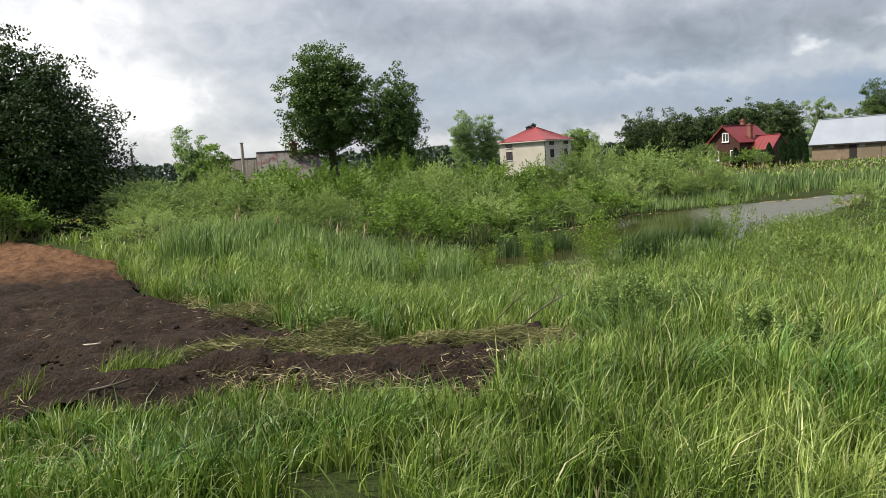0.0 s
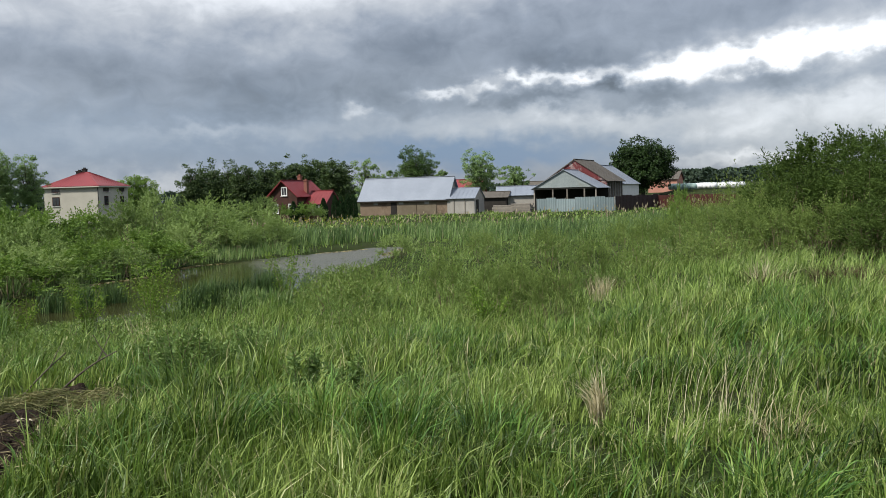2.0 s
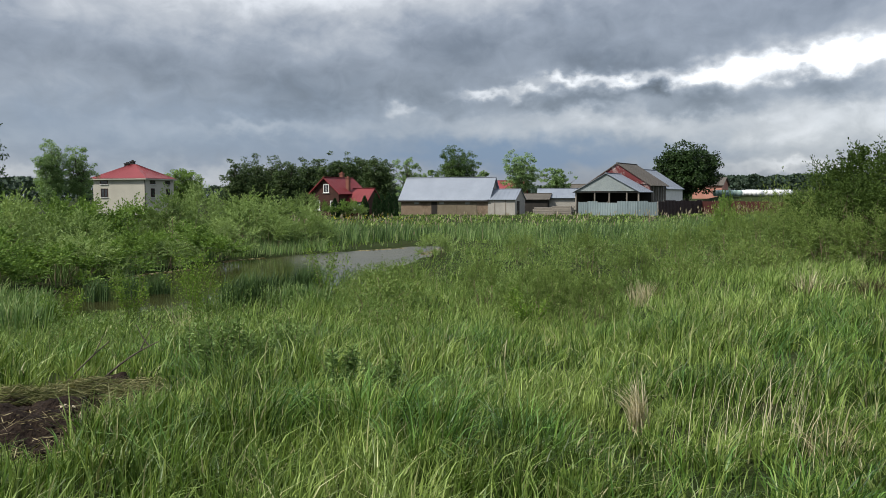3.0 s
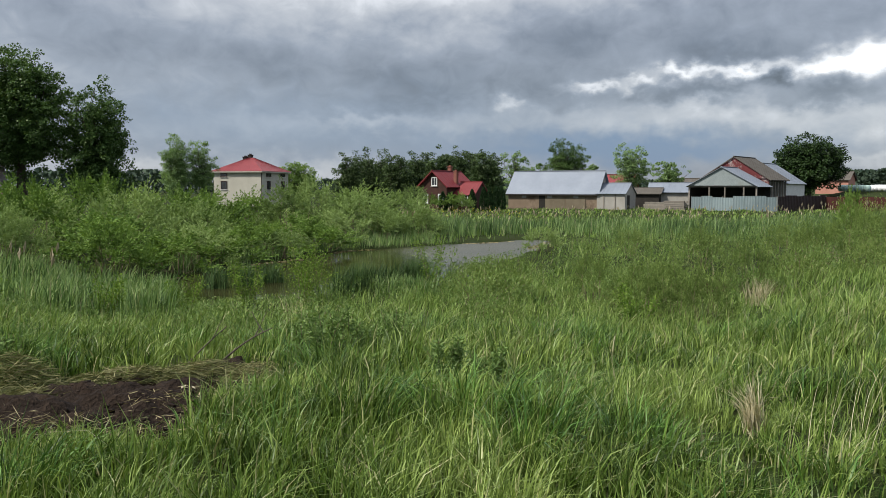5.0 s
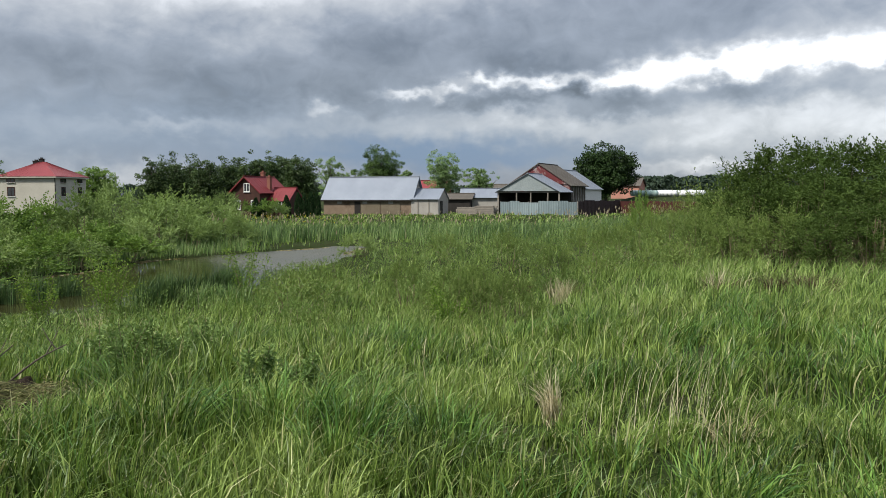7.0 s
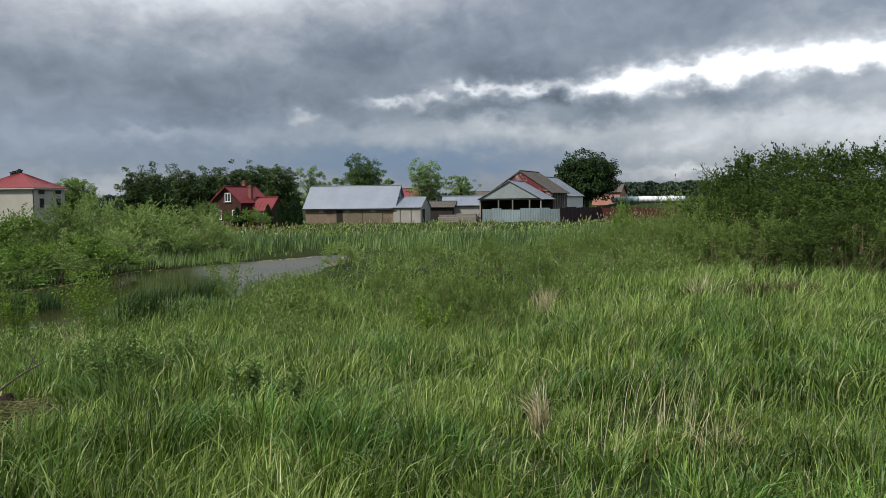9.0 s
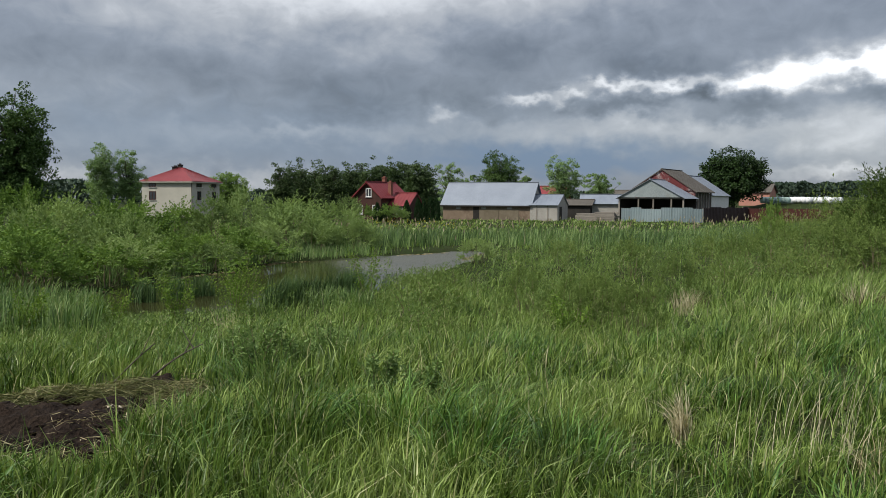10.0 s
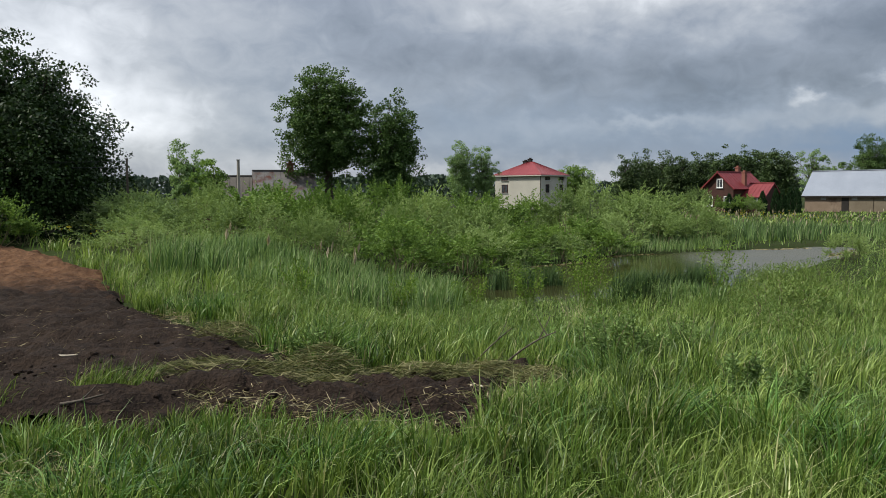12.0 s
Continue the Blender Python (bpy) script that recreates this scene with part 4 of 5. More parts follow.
SHRUBS += [
    (2.0, 28.2, -3.0, 2.4, "a"), (5.4, 31.4, -3.1, 2.6, "a"), (8.6, 33.6, -2.9, 2.4, "w"), (11.8, 36.8, -2.6, 2.6, "a"), (4.2, 31.0, -2.6, 2.2, "a"), (7.2, 34.5, -2.2, 2.4, "a"), (10.3, 37.5, -1.7, 2.4, "a"), (13.0, 40.5, -1.5, 2.6, "w"), (15.8, 43.5, -1.6, 2.6, "w"), (18.6, 45.5, -1.4, 2.2, "w"),
    (-28.2, 34.6, 0.2, 2.6, "a"), (-30.4, 35.0, 0.9, 3.2, "a"), (-26.3, 34.8, -1.3, 1.2, "a"),
    (53.2, 28.4, 2.0, 2.6, "d"), (55.4, 28.6, 3.05, 3.6, "d"), (58.4, 28.4, 3.2, 3.9, "d"), (61.8, 28.0, 3.25, 4.2, "d"), (65.6, 27.8, 3.3, 4.4, "d"), (70.0, 27.4, 3.3, 4.4, "d"), (74.6, 27.0, 3.3, 4.4, "d"),
    (54.2, 26.4, 1.0, 2.6, "d"), (57.2, 25.8, 1.7, 3.2, "d"), (61.0, 25.6, 1.8, 3.4, "d"), (65.0, 25.4, 1.8, 3.4, "d"), (69.4, 25.0, 1.8, 3.4, "d"),
    (51.6, 29.0, 0.9, 2.2, "w"), (49.8, 31.0, 0.5, 1.8, "w"), (52.2, 26.4, 0.1, 1.9, "w"), (48.8, 28.0, -0.6, 1.9, "w"), (46.6, 29.5, -1.2, 1.9, "w"), (44.6, 28.0, -1.7, 1.7, "w"),
    (50.4, 25.2, -1.2, 1.9, "w"), (52.8, 24.2, -1.0, 1.9, "w"), (55.3, 23.6, -0.7, 2.1, "w"), (58.0, 23.2, -0.9, 2.1, "d"), (60.8, 23.0, -0.6, 2.2, "d"), (63.6, 22.8, -0.9, 2.1, "w"), (66.4, 22.6, -0.6, 2.2, "d"),
    (42.8, 31.0, -1.9, 1.6, "w"), (33.8, 15.5, -4.6, 1.0, "w"), (35.9, 16.2, -4.2, 1.1, "w"), (38.0, 15.6, -4.8, 1.0, "w"), (30.5, 19.5, -4.0, 1.2, "w"), (40.6, 22.0, -2.9, 1.3, "w"), (27.0, 36.0, -2.6, 1.6, "w"),
    (46.4, 42.0, 0.1, 1.0, "a"), (18.9, 104, -0.35, 3.0, "a"), (20.9, 106, -0.3, 3.4, "a"), (21.5, 105, -0.6, 2.6, "w"), (17.9, 100, 0.2, 3.4, "w"), (37.5, 30.0, -2.2, 1.5, "w"), (33.0, 33.0, -2.5, 1.5, "w"),
]
for az, r, el, w, kind in SHRUBS:
    kind = "o" if kind == "w" and az > 29 and r < 60 else kind
    h = EYE + r * math.tan(radians(el)) - float(land(*polar(az, r)))
    sets, lab, base_h, grp = {"w": (WILLOW_SET if r < 30 else WILLOW_FAR, W_LABEL, 2.6, "willow shrubs"), "a": (ALDER_SET, A_LABEL, 2.6, "broad-leaved shrubs"), "d": (DARK_SET, D_LABEL, 2.9, "willow thicket"), "o": (OLIVE_SET, O_LABEL, 2.6, "olive scrub")}[kind]
    make_bush({"w": "willow_shrub", "a": "green_shrub", "d": "willow_thicket", "o": "willow_scrub"}[kind], sets[int(rng.integers(0, len(sets)))], lab, polar(az, r),
              (w / 2.8 * 1.2, w / 2.8 * 1.2, h / base_h), rng.uniform(0, 6.28), grp)

for k in range(44):
    az, r = rng.uniform(21.5, 58), rng.uniform(14.5, 27)
    if not scrub_zone(*polar(az, r)):
        continue
    if r > 19 + 10 * abs(az - 24) / 34 or pond_distance(*[np.array([q]) for q in polar(az, r)])[0] > 0.5:
        sc = rng.uniform(0.6, 1.15)
        make_bush("low_willow", LOW_SET[k % 3], "low olive-green willow regrowth on the bank", polar(az, r), (sc, sc, sc * rng.uniform(0.7, 1.0)), rng.uniform(0, 6.28), "low willows")


def tree_by_bearing(name, az, d, el, w, z0, lobes, n, leaf, material, label, seed, r=0.2, twigs=10, shell=0.4, egg=0.0, small=0.85):
    """A far tree whose top stands at a height angle el over the eye."""
    if d > 100 and material is not M_GROVE:
        n, leaf = int(n * 1.7), leaf * 0.78
    p = polar(az, d)
    h = EYE + d * math.tan(radians(el)) - float(land(*p))
    make_tree(name, p, h, lobed(w, h, z0, lobes, seed, 1.0, egg, small), n, leaf, material, label, r, 0.28, twigs=twigs, shell=shell)


tree_by_bearing("large_tree", -7.2, 80, 8.8, 10.0, 3.2, 46, 52000, 0.21, M_TREE, "tall dark green broadleaf tree behind the shrubs", 1, 0.45, shell=0.2, egg=0.1, small=0.74)
tree_by_bearing("large_tree", -2.9, 78, 7.1, 7.6, 0.2, 34, 34000, 0.20, M_TREE, "dark green broadleaf tree with low branches", 2, 0.32, shell=0.2, egg=0.2, small=0.76)
tree_by_bearing("spreading_tree", -26.6, 41, 10.1, 12.0, -0.8, 70, 85000, 0.15, M_TREEDARK, "dense very dark green spreading tree", 3, 0.42, shell=0.25, egg=0.45, small=0.8)
tree_by_bearing("small_tree", -16.5, 60, 3.95, 3.4, 0.6, 22, 7000, 0.14, M_TREELIGHT, "small airy light green tree", 4, 0.12)
tree_by_bearing("small_tree", -15.0, 56, 2.6, 3.0, 0.2, 16, 6000, 0.14, M_ALDER, "small bright green leafy tree", 5, 0.10)
tree_by_bearing("airy_tree", 2.0, 130, 3.85, 5.6, 1.0, 26, 10000, 0.23, M_TREELIGHT, "airy light green tree beside the plastered house", 6, 0.22)
tree_by_bearing("airy_tree", 3.6, 131, 3.4, 4.6, 0.8, 20, 7000, 0.23, M_TREELIGHT, "airy light green tree beside the plastered house", 7, 0.2)
tree_by_bearing("round_tree", 9.9, 156, 2.1, 7.6, 0.0, 24, 9000, 0.27, M_ALDER, "round green tree behind the plastered house", 8, 0.2)
POPLARS = [(13.4, 2.45, 5), (14.5, 2.7, 6), (15.6, 2.7, 6), (16.7, 2.5, 5), (17.8, 2.45, 5), (18.7, 2.45, 4), (19.8, 2.7, 5), (20.8, 3.0, 5), (21.8, 2.9, 5), (22.7, 2.75, 5), (23.3, 2.3, 4)]
for k, (az, el, w) in enumerate(POPLARS):
    tree_by_bearing("poplar_tree", az, 158 + 6 * (k % 3), el + 0.42, w * 1.75, -2.0, 22, 12000, 0.31, M_GROVE, "upright dark green tree in a grove behind the houses", 20 + k, 0.25, shell=0.1, egg=0.35, small=1.2)
tree_by_bearing("thin_tree", 24.9, 140, 3.0, 6.0, 2.0, 16, 2600, 0.26, M_TREELIGHT, "thinly leaved tree with bare branches", 40, 0.16, 26)
tree_by_bearing("small_tree", 26.6, 150, 2.0, 4.6, 1.5, 12, 2600, 0.32, M_TREELIGHT, "small pale green tree behind the barn roof", 41, 0.14)
tree_by_bearing("broad_tree", 28.4, 150, 3.4, 8.4, 2.0, 26, 14000, 0.26, M_TREE, "leafy dark green tree behind the barn roof", 42, 0.25)
tree_by_bearing("small_tree", 30.2, 148, 2.2, 3.6, 2.0, 8, 2000, 0.32, M_TREELIGHT, "small pale green tree behind the barn roof", 43, 0.14)
tree_by_bearing("ragged_tree", 32.7, 140, 3.1, 6.6, 2.0, 20, 8000, 0.25, M_TREELIGHT, "ragged green tree with gaps beside the barn", 44, 0.2)
tree_by_bearing("small_tree", 35.2, 165, 2.0, 7.6, 2.0, 16, 4200, 0.32, M_TREELIGHT, "small airy green tree in the farmyard", 45, 0.16)
tree_by_bearing("oak_tree", 43.9, 165, 3.5, 14.0, 0.8, 44, 22000, 0.46, M_TREEDARK, "broad dark round oak behind the farm", 46, 0.4, shell=0.25, small=0.95)


def far_woods():
    cs = []
    for az0, az1, d, el, n in ((-40, 5, 420, 1.1, 14000), (5, 44, 520, 0.6, 9000), (43, 90, 480, 1.2, 22000)):
        az = np.radians(rng.uniform(az0, az1, n))
        r = d + rng.uniform(0, 60, n)
        x, y = r * np.sin(az), r * np.cos(az)
        g = land(x, y)
        top = 1.6 + r * math.tan(radians(el)) - 0.5 + 2.2 * (vnoise(np.degrees(az) * 1.6, 0 * az, 71) - 0.5)
        cs.append(np.stack([x, y, g + (np.maximum(top, g + 3) - g) * rng.random(n) ** 0.7], 1))
    c = np.concatenate(cs)
    L = rng.uniform(1.4, 3.0, len(c))
    tagged(new("far_wood", leaves_mesh("far_wood", c, rng.normal(size=c.shape) + [0, 0, 0.6], L, L * 0.75, M_FOREST)), "dark distant belt of forest on the horizon", "forest", kind="stuff")


far_woods()
# ---------------------------------------------------------------- buildings
def root_at(name, place, turn, label, category, group="", sink=0.0):
    ob = new(name)
    ob.location = (*place, float(land(*place)) - sink)
    ob.rotation_euler = (0, 0, radians(turn))
    return tagged(ob, label, category, group)


def box(name, lo, hi, material, parent, bevel=0.012, label=""):
    bm = bmesh.new()
    bmesh.ops.create_cube(bm, size=1.0)
    for v in bm.verts:
        v.co = Vector([lo[k] if v.co[k] < 0 else hi[k] for k in range(3)])
    if bevel:
        bmesh.ops.bevel(bm, geom=bm.edges[:], offset=bevel, segments=1, affect="EDGES")
    return part(name, bm_mesh(name, bm, material), parent, label)


def slab(name, corners, thick, material, parent, label="", ribs=0):
    """A sheet of given thickness through its four corners, with standing seams across it."""
    bm = bmesh.new()
    p = [Vector(c) for c in corners]
    nrm = (p[1] - p[0]).cross(p[3] - p[0]).normalized()
    if nrm.z < 0:
        nrm = -nrm

    def plate(q, t0, t1):
        lo, hi = [bm.verts.new(c + nrm * t0) for c in q], [bm.verts.new(c + nrm * t1) for c in q]
        bm.faces.new(lo)
        bm.faces.new(hi)
        for k in range(4):
            bm.faces.new((lo[k], lo[(k + 1) % 4], hi[(k + 1) % 4], hi[k]))

    plate(p, -thick, 0)
    sheet = part(name, bm_mesh(name, bm, material), parent, label)
    for k in range(ribs):
        bm = bmesh.new()
        a, w = (k + 0.5) / ribs, 0.02 / max((p[1] - p[0]).length, 0.1)
        plate([p[0].lerp(p[1], a - w), p[0].lerp(p[1], a + w), p[3].lerp(p[2], a + w), p[3].lerp(p[2], a - w)], 0.003, 0.03)
        part("seam", bm_mesh("seam", bm, material), sheet)
    return sheet


def gable(name, a, b, apex, thick, material, parent, label=""):
    """A triangular wall between two feet and an apex, thickened along the horizontal normal."""
    bm = bmesh.new()
    a, b, apex = Vector(a), Vector(b), Vector(apex)
    d = (b - a).cross(Vector((0, 0, 1))).normalized() * thick
    lo, hi = [bm.verts.new(q) for q in (a, b, apex)], [bm.verts.new(q + d) for q in (a, b, apex)]
    bm.faces.new(lo)
    bm.faces.new(hi)
    for k in range(3):
        bm.faces.new((lo[k], lo[(k + 1) % 3], hi[(k + 1) % 3], hi[k]))
    return part(name, bm_mesh(name, bm, material), parent, label)


def window(parent, at, w, h, axis, bars=True, frame_material=None):
    """A window in a wall that faces -y (axis 'x') or +x (axis 'y'): frame, pane, sill."""
    x, y, z = at
    fr = new("window")
    fr.parent = parent
    fr.location = at
    fr.rotation_euler = (0, 0, 0 if axis == "x" else radians(90))
    t = 0.09
    bm = bmesh.new()
    for lo, hi in (((-w / 2, -0.06, 0), (w / 2, 0.04, t)), ((-w / 2, -0.06, h - t), (w / 2, 0.04, h)), ((-w / 2, -0.06, t), (-w / 2 + t, 0.04, h - t)), ((w / 2 - t, -0.06, t), (w / 2, 0.04, h - t))) + ((((-0.03, -0.055, t), (0.03, 0.03, h - t)),) if bars else ()):
        g = bmesh.ops.create_cube(bm, size=1.0)
        for v in g["verts"]:
            v.co = Vector([lo[k] if v.co[k] < 0 else hi[k] for k in range(3)])
    me = bm_mesh("window", bm, frame_material or M_WINDOWFRAME)
    fr_mesh = part("frame", me, fr)
    box("pane", (-w / 2 + t, -0.02, t), (w / 2 - t, 0.0, h - t), M_GLASS, fr, 0)
    box("sill", (-w / 2 - 0.08, -0.14, -0.06), (w / 2 + 0.08, -0.01, -0.005), M_WINDOWFRAME, fr, 0.005)


def four_walls(parent, wx, wy, h, t, material, label=""):
    box("wall", (-wx / 2, -wy / 2, -0.3), (wx / 2, -wy / 2 + t, h), material, parent, 0.01, label)
    box("wall", (-wx / 2, wy / 2 - t, -0.3), (wx / 2, wy / 2, h), material, parent, 0.01, label)
    box("wall", (-wx / 2, -wy / 2 + t, -0.3), (-wx / 2 + t, wy / 2 - t, h), material, parent, 0.01, label)
    box("wall", (wx / 2 - t, -wy / 2 + t, -0.3), (wx / 2, wy / 2 - t, h), material, parent, 0.01, label)


def chimney(parent, x, y, z0, z1, w=0.55, material=None):
    bm = bmesh.new()
    for lo, hi in (((x - w / 2, y - w / 2, z0), (x + w / 2, y + w / 2, z1)), ((x - w / 2 - 0.07, y - w / 2 - 0.07, z1), (x + w / 2 + 0.07, y + w / 2 + 0.07, z1 + 0.12)), ((x - w / 4, y - w / 4, z1 + 0.12), (x + w / 4, y + w / 4, z1 + 0.3))):
        g = bmesh.ops.create_cube(bm, size=1.0)
        for v in g["verts"]:
            v.co = Vector([lo[k] if v.co[k] < 0 else hi[k] for k in range(3)])
    part("chimney", bm_mesh("chimney", bm, material or M_BRICK), parent, "brick chimney with a capped top")


def saddle_roof(parent, wx, wy, eave, ridge, over, material, along="x", ribs=12, thick=0.10, label=""):
    """Two roof planes with overhang; the ridge runs along x or y."""
    if along == "x":
        sl = (ridge - eave) / (wy / 2)
        z = eave - over * sl
        for sgn in (-1, 1):
            yb = sgn * (wy / 2 + over)
            slab("roof", [(-wx / 2 - over, yb, z), (wx / 2 + over, yb, z), (wx / 2 + over, 0, ridge), (-wx / 2 - over, 0, ridge)], thick, material, parent, label, ribs)
        box("ridge_cap", (-wx / 2 - over, -0.14, ridge - 0.03), (wx / 2 + over, 0.14, ridge + 0.06), material, parent, 0.02)
    else:
        sl = (ridge - eave) / (wx / 2)
        z = eave - over * sl
        for sgn in (-1, 1):
            xb = sgn * (wx / 2 + over)
            slab("roof", [(xb, -wy / 2 - over, z), (xb, wy / 2 + over, z), (0, wy / 2 + over, ridge), (0, -wy / 2 - over, ridge)], thick, material, parent, label, ribs)
        box("ridge_cap", (-0.14, -wy / 2 - over, ridge - 0.03), (0.14, wy / 2 + over, ridge + 0.06), material, parent, 0.02)


def plastered_house():
    W, H, R = 8.9, 5.75, 8.0
    h = root_at("village_house", (16.9, 141.1), -37.7, "two-storey grey plastered house with a red hipped sheet roof", "house")
    four_walls(h, W, W, H, 0.3, M_PLASTER)
    e = W / 2 + 0.4
    z = H - 0.06
    for k in range(4):
        c, s_ = math.cos(k * math.pi / 2), math.sin(k * math.pi / 2)
        q = [(-e, -e), (e, -e), (0.35, -0.35), (-0.35, -0.35)]
        q = [(x * c - y * s_, x * s_ + y * c) for x, y in q]
        slab("roof", [(*q[0], z), (*q[1], z), (*q[2], R), (*q[3], R)], 0.12, M_REDROOF, h, "", 14)
    box("eaves", (-e, -e, H - 0.30), (e, e, H - 0.13), M_PLASTER, h, 0.02)
    window(h, (-2.5, -W / 2, H - 1.0), 1.3, 0.6, "x", True, M_BROWNWOOD)
    window(h, (-2.5, -W / 2, 2.7), 1.2, 1.4, "x", True, M_BROWNWOOD)
    for y in (-2.2, 2.5):
        window(h, (W / 2, y, H - 1.0), 1.6, 0.6, "y", True, M_BROWNWOOD)
        window(h, (W / 2, y, 2.7), 1.15, 1.4, "y", True, M_BROWNWOOD)
    box("downpipe", (W / 2 - 0.02, -W / 2 - 0.1, 0), (W / 2 + 0.08, -W / 2 - 0.003, H - 0.3), M_DARKIN, h, 0.01)
    chimney(h, -1.4, 0.6, 6.6, 8.1, 0.8, M_DARKIN)
    chimney(h, -0.3, 0.2, 6.9, 8.4, 0.6, M_DARKIN)


def red_house():
    h = root_at("wooden_house", (37.9 + 0.812 * 3.3, 108.6 + 0.584 * 3.3), -54.3, "dark brown boarded house with a steep red roof", "house")
    wx, wy, eave, ridge = 4.5, 6.6, 3.5, 5.45
    four_walls(h, wx, wy, eave, 0.25, M_BROWNWOOD)
    for y in (-wy / 2, wy / 2 - 0.2):
        gable("gable", (wx / 2, y, eave), (-wx / 2, y, eave), (0, y, ridge - 0.1), 0.2, M_BROWNWOOD, h)
    saddle_roof(h, wx, wy, eave, ridge, 0.42, M_DARKRED, "y", 12, 0.14)
    window(h, (0.2, -wy / 2 - 0.01, 3.3), 0.95, 1.2, "x")
    window(h, (-1.3, -wy / 2 - 0.01, 0.9), 0.9, 1.3, "x")
    window(h, (1.3, -wy / 2 - 0.01, 0.9), 0.9, 1.3, "x")
    chimney(h, -0.2, 1.2, 4.9, 6.0, 0.5)
    chimney(h, 1.95, -0.5, 3.2, 5.3, 0.5)
    w = root_at("house_wing", (37.9 + 0.812 * 3.7 + 0.584 * 4.0, 108.6 + 0.584 * 3.7 - 0.812 * 4.0), -54.3, "low brown wing with a red roof beside the house", "house")
    four_walls(w, 3.2, 3.6, 2.3, 0.25, M_BROWNWOOD)
    for x in (1.4,):
        gable("gable", (x, -1.8, 2.3), (x, 1.8, 2.3), (x, 0, 3.7), 0.2, M_BROWNWOOD, w)
    saddle_roof(w, 3.0, 3.6, 2.3, 3.9, 0.3, M_DARKRED, "x", 6, 0.12)
    window(w, (0.0, -1.81, 0.9), 1.1, 1.1, "x")


def barn():
    b = root_at("barn", (57.7, 108.8), -45, "long brown block barn with a pale zinc sheet roof", "barn")
    wx, wy, eave, ridge = 13.3, 7.0, 2.42, 5.5
    four_walls(b, wx, wy, eave, 0.3, M_BRICKWALL)
    for x in (-wx / 2, wx / 2 - 0.25):
        gable("gable", (x, -wy / 2, eave), (x, wy / 2, eave), (x, 0, ridge - 0.12), 0.25, M_GREYWALL, b)
    saddle_roof(b, wx, wy, eave, ridge, 0.35, M_ZINC, "x", 0, 0.07)
    box("fascia", (-wx / 2 - 0.3, -wy / 2 - 0.36, eave - 0.52), (wx / 2 + 0.3, -wy / 2 - 0.30, eave - 0.34), M_DARKIN, b, 0.01)
    box("door", (-1.9, -wy / 2 - 0.05, -0.1), (-1.0, -wy / 2 - 0.003, 2.05), M_DARKIN, b, 0.01, "dark plank door")
    box("gate_leaf", (-0.95, -wy / 2 - 0.06, -0.1), (2.0, -wy / 2 - 0.003, 2.0), M_GATE, b, 0.01, "brown timber gate leaf")
    box("gate_leaf", (2.1, -wy / 2 - 0.06, -0.1), (5.0, -wy / 2 - 0.003, 2.0), M_GATE, b, 0.01, "brown timber gate leaf")
    for x in (-4.2, -0.3, 3.6):
        box("vent", (x - 0.35, -wy / 2 - 0.08, 1.55), (x + 0.35, -wy / 2 - 0.062, 2.0), M_CONCRETE, b, 0.01, "pale boarded-up opening")
    a = root_at("barn_annex", (63.65, 102.5), -45, "low grey block annex with a zinc roof against the barn", "shed")
    wx, wy, eave, ridge = 4.1, 6.8, 2.32, 3.75
    four_walls(a, wx - 0.1, wy, eave, 0.25, M_GREYWALL)
    gable("gable", (wx / 2 - 0.25, -wy / 2, eave), (wx / 2 - 0.25, wy / 2, eave), (wx / 2 - 0.25, 0, ridge - 0.1), 0.2, M_GREYWALL, a)
    saddle_roof(a, wx - 0.3, wy, eave, ridge, 0.25, M_ZINC, "x", 7, 0.07)
    box("door", (wx / 2 - 0.06, -2.2, -0.1), (wx / 2 + 0.02, -0.8, 2.0), M_DARKIN, a, 0.01, "dark metal door")
    for x in (-1.0, 0.6):
        box("post", (x - 0.06, -wy / 2 - 0.06, -0.1), (x + 0.06, -wy / 2 - 0.003, 2.2), M_GREYWOOD, a, 0.01)


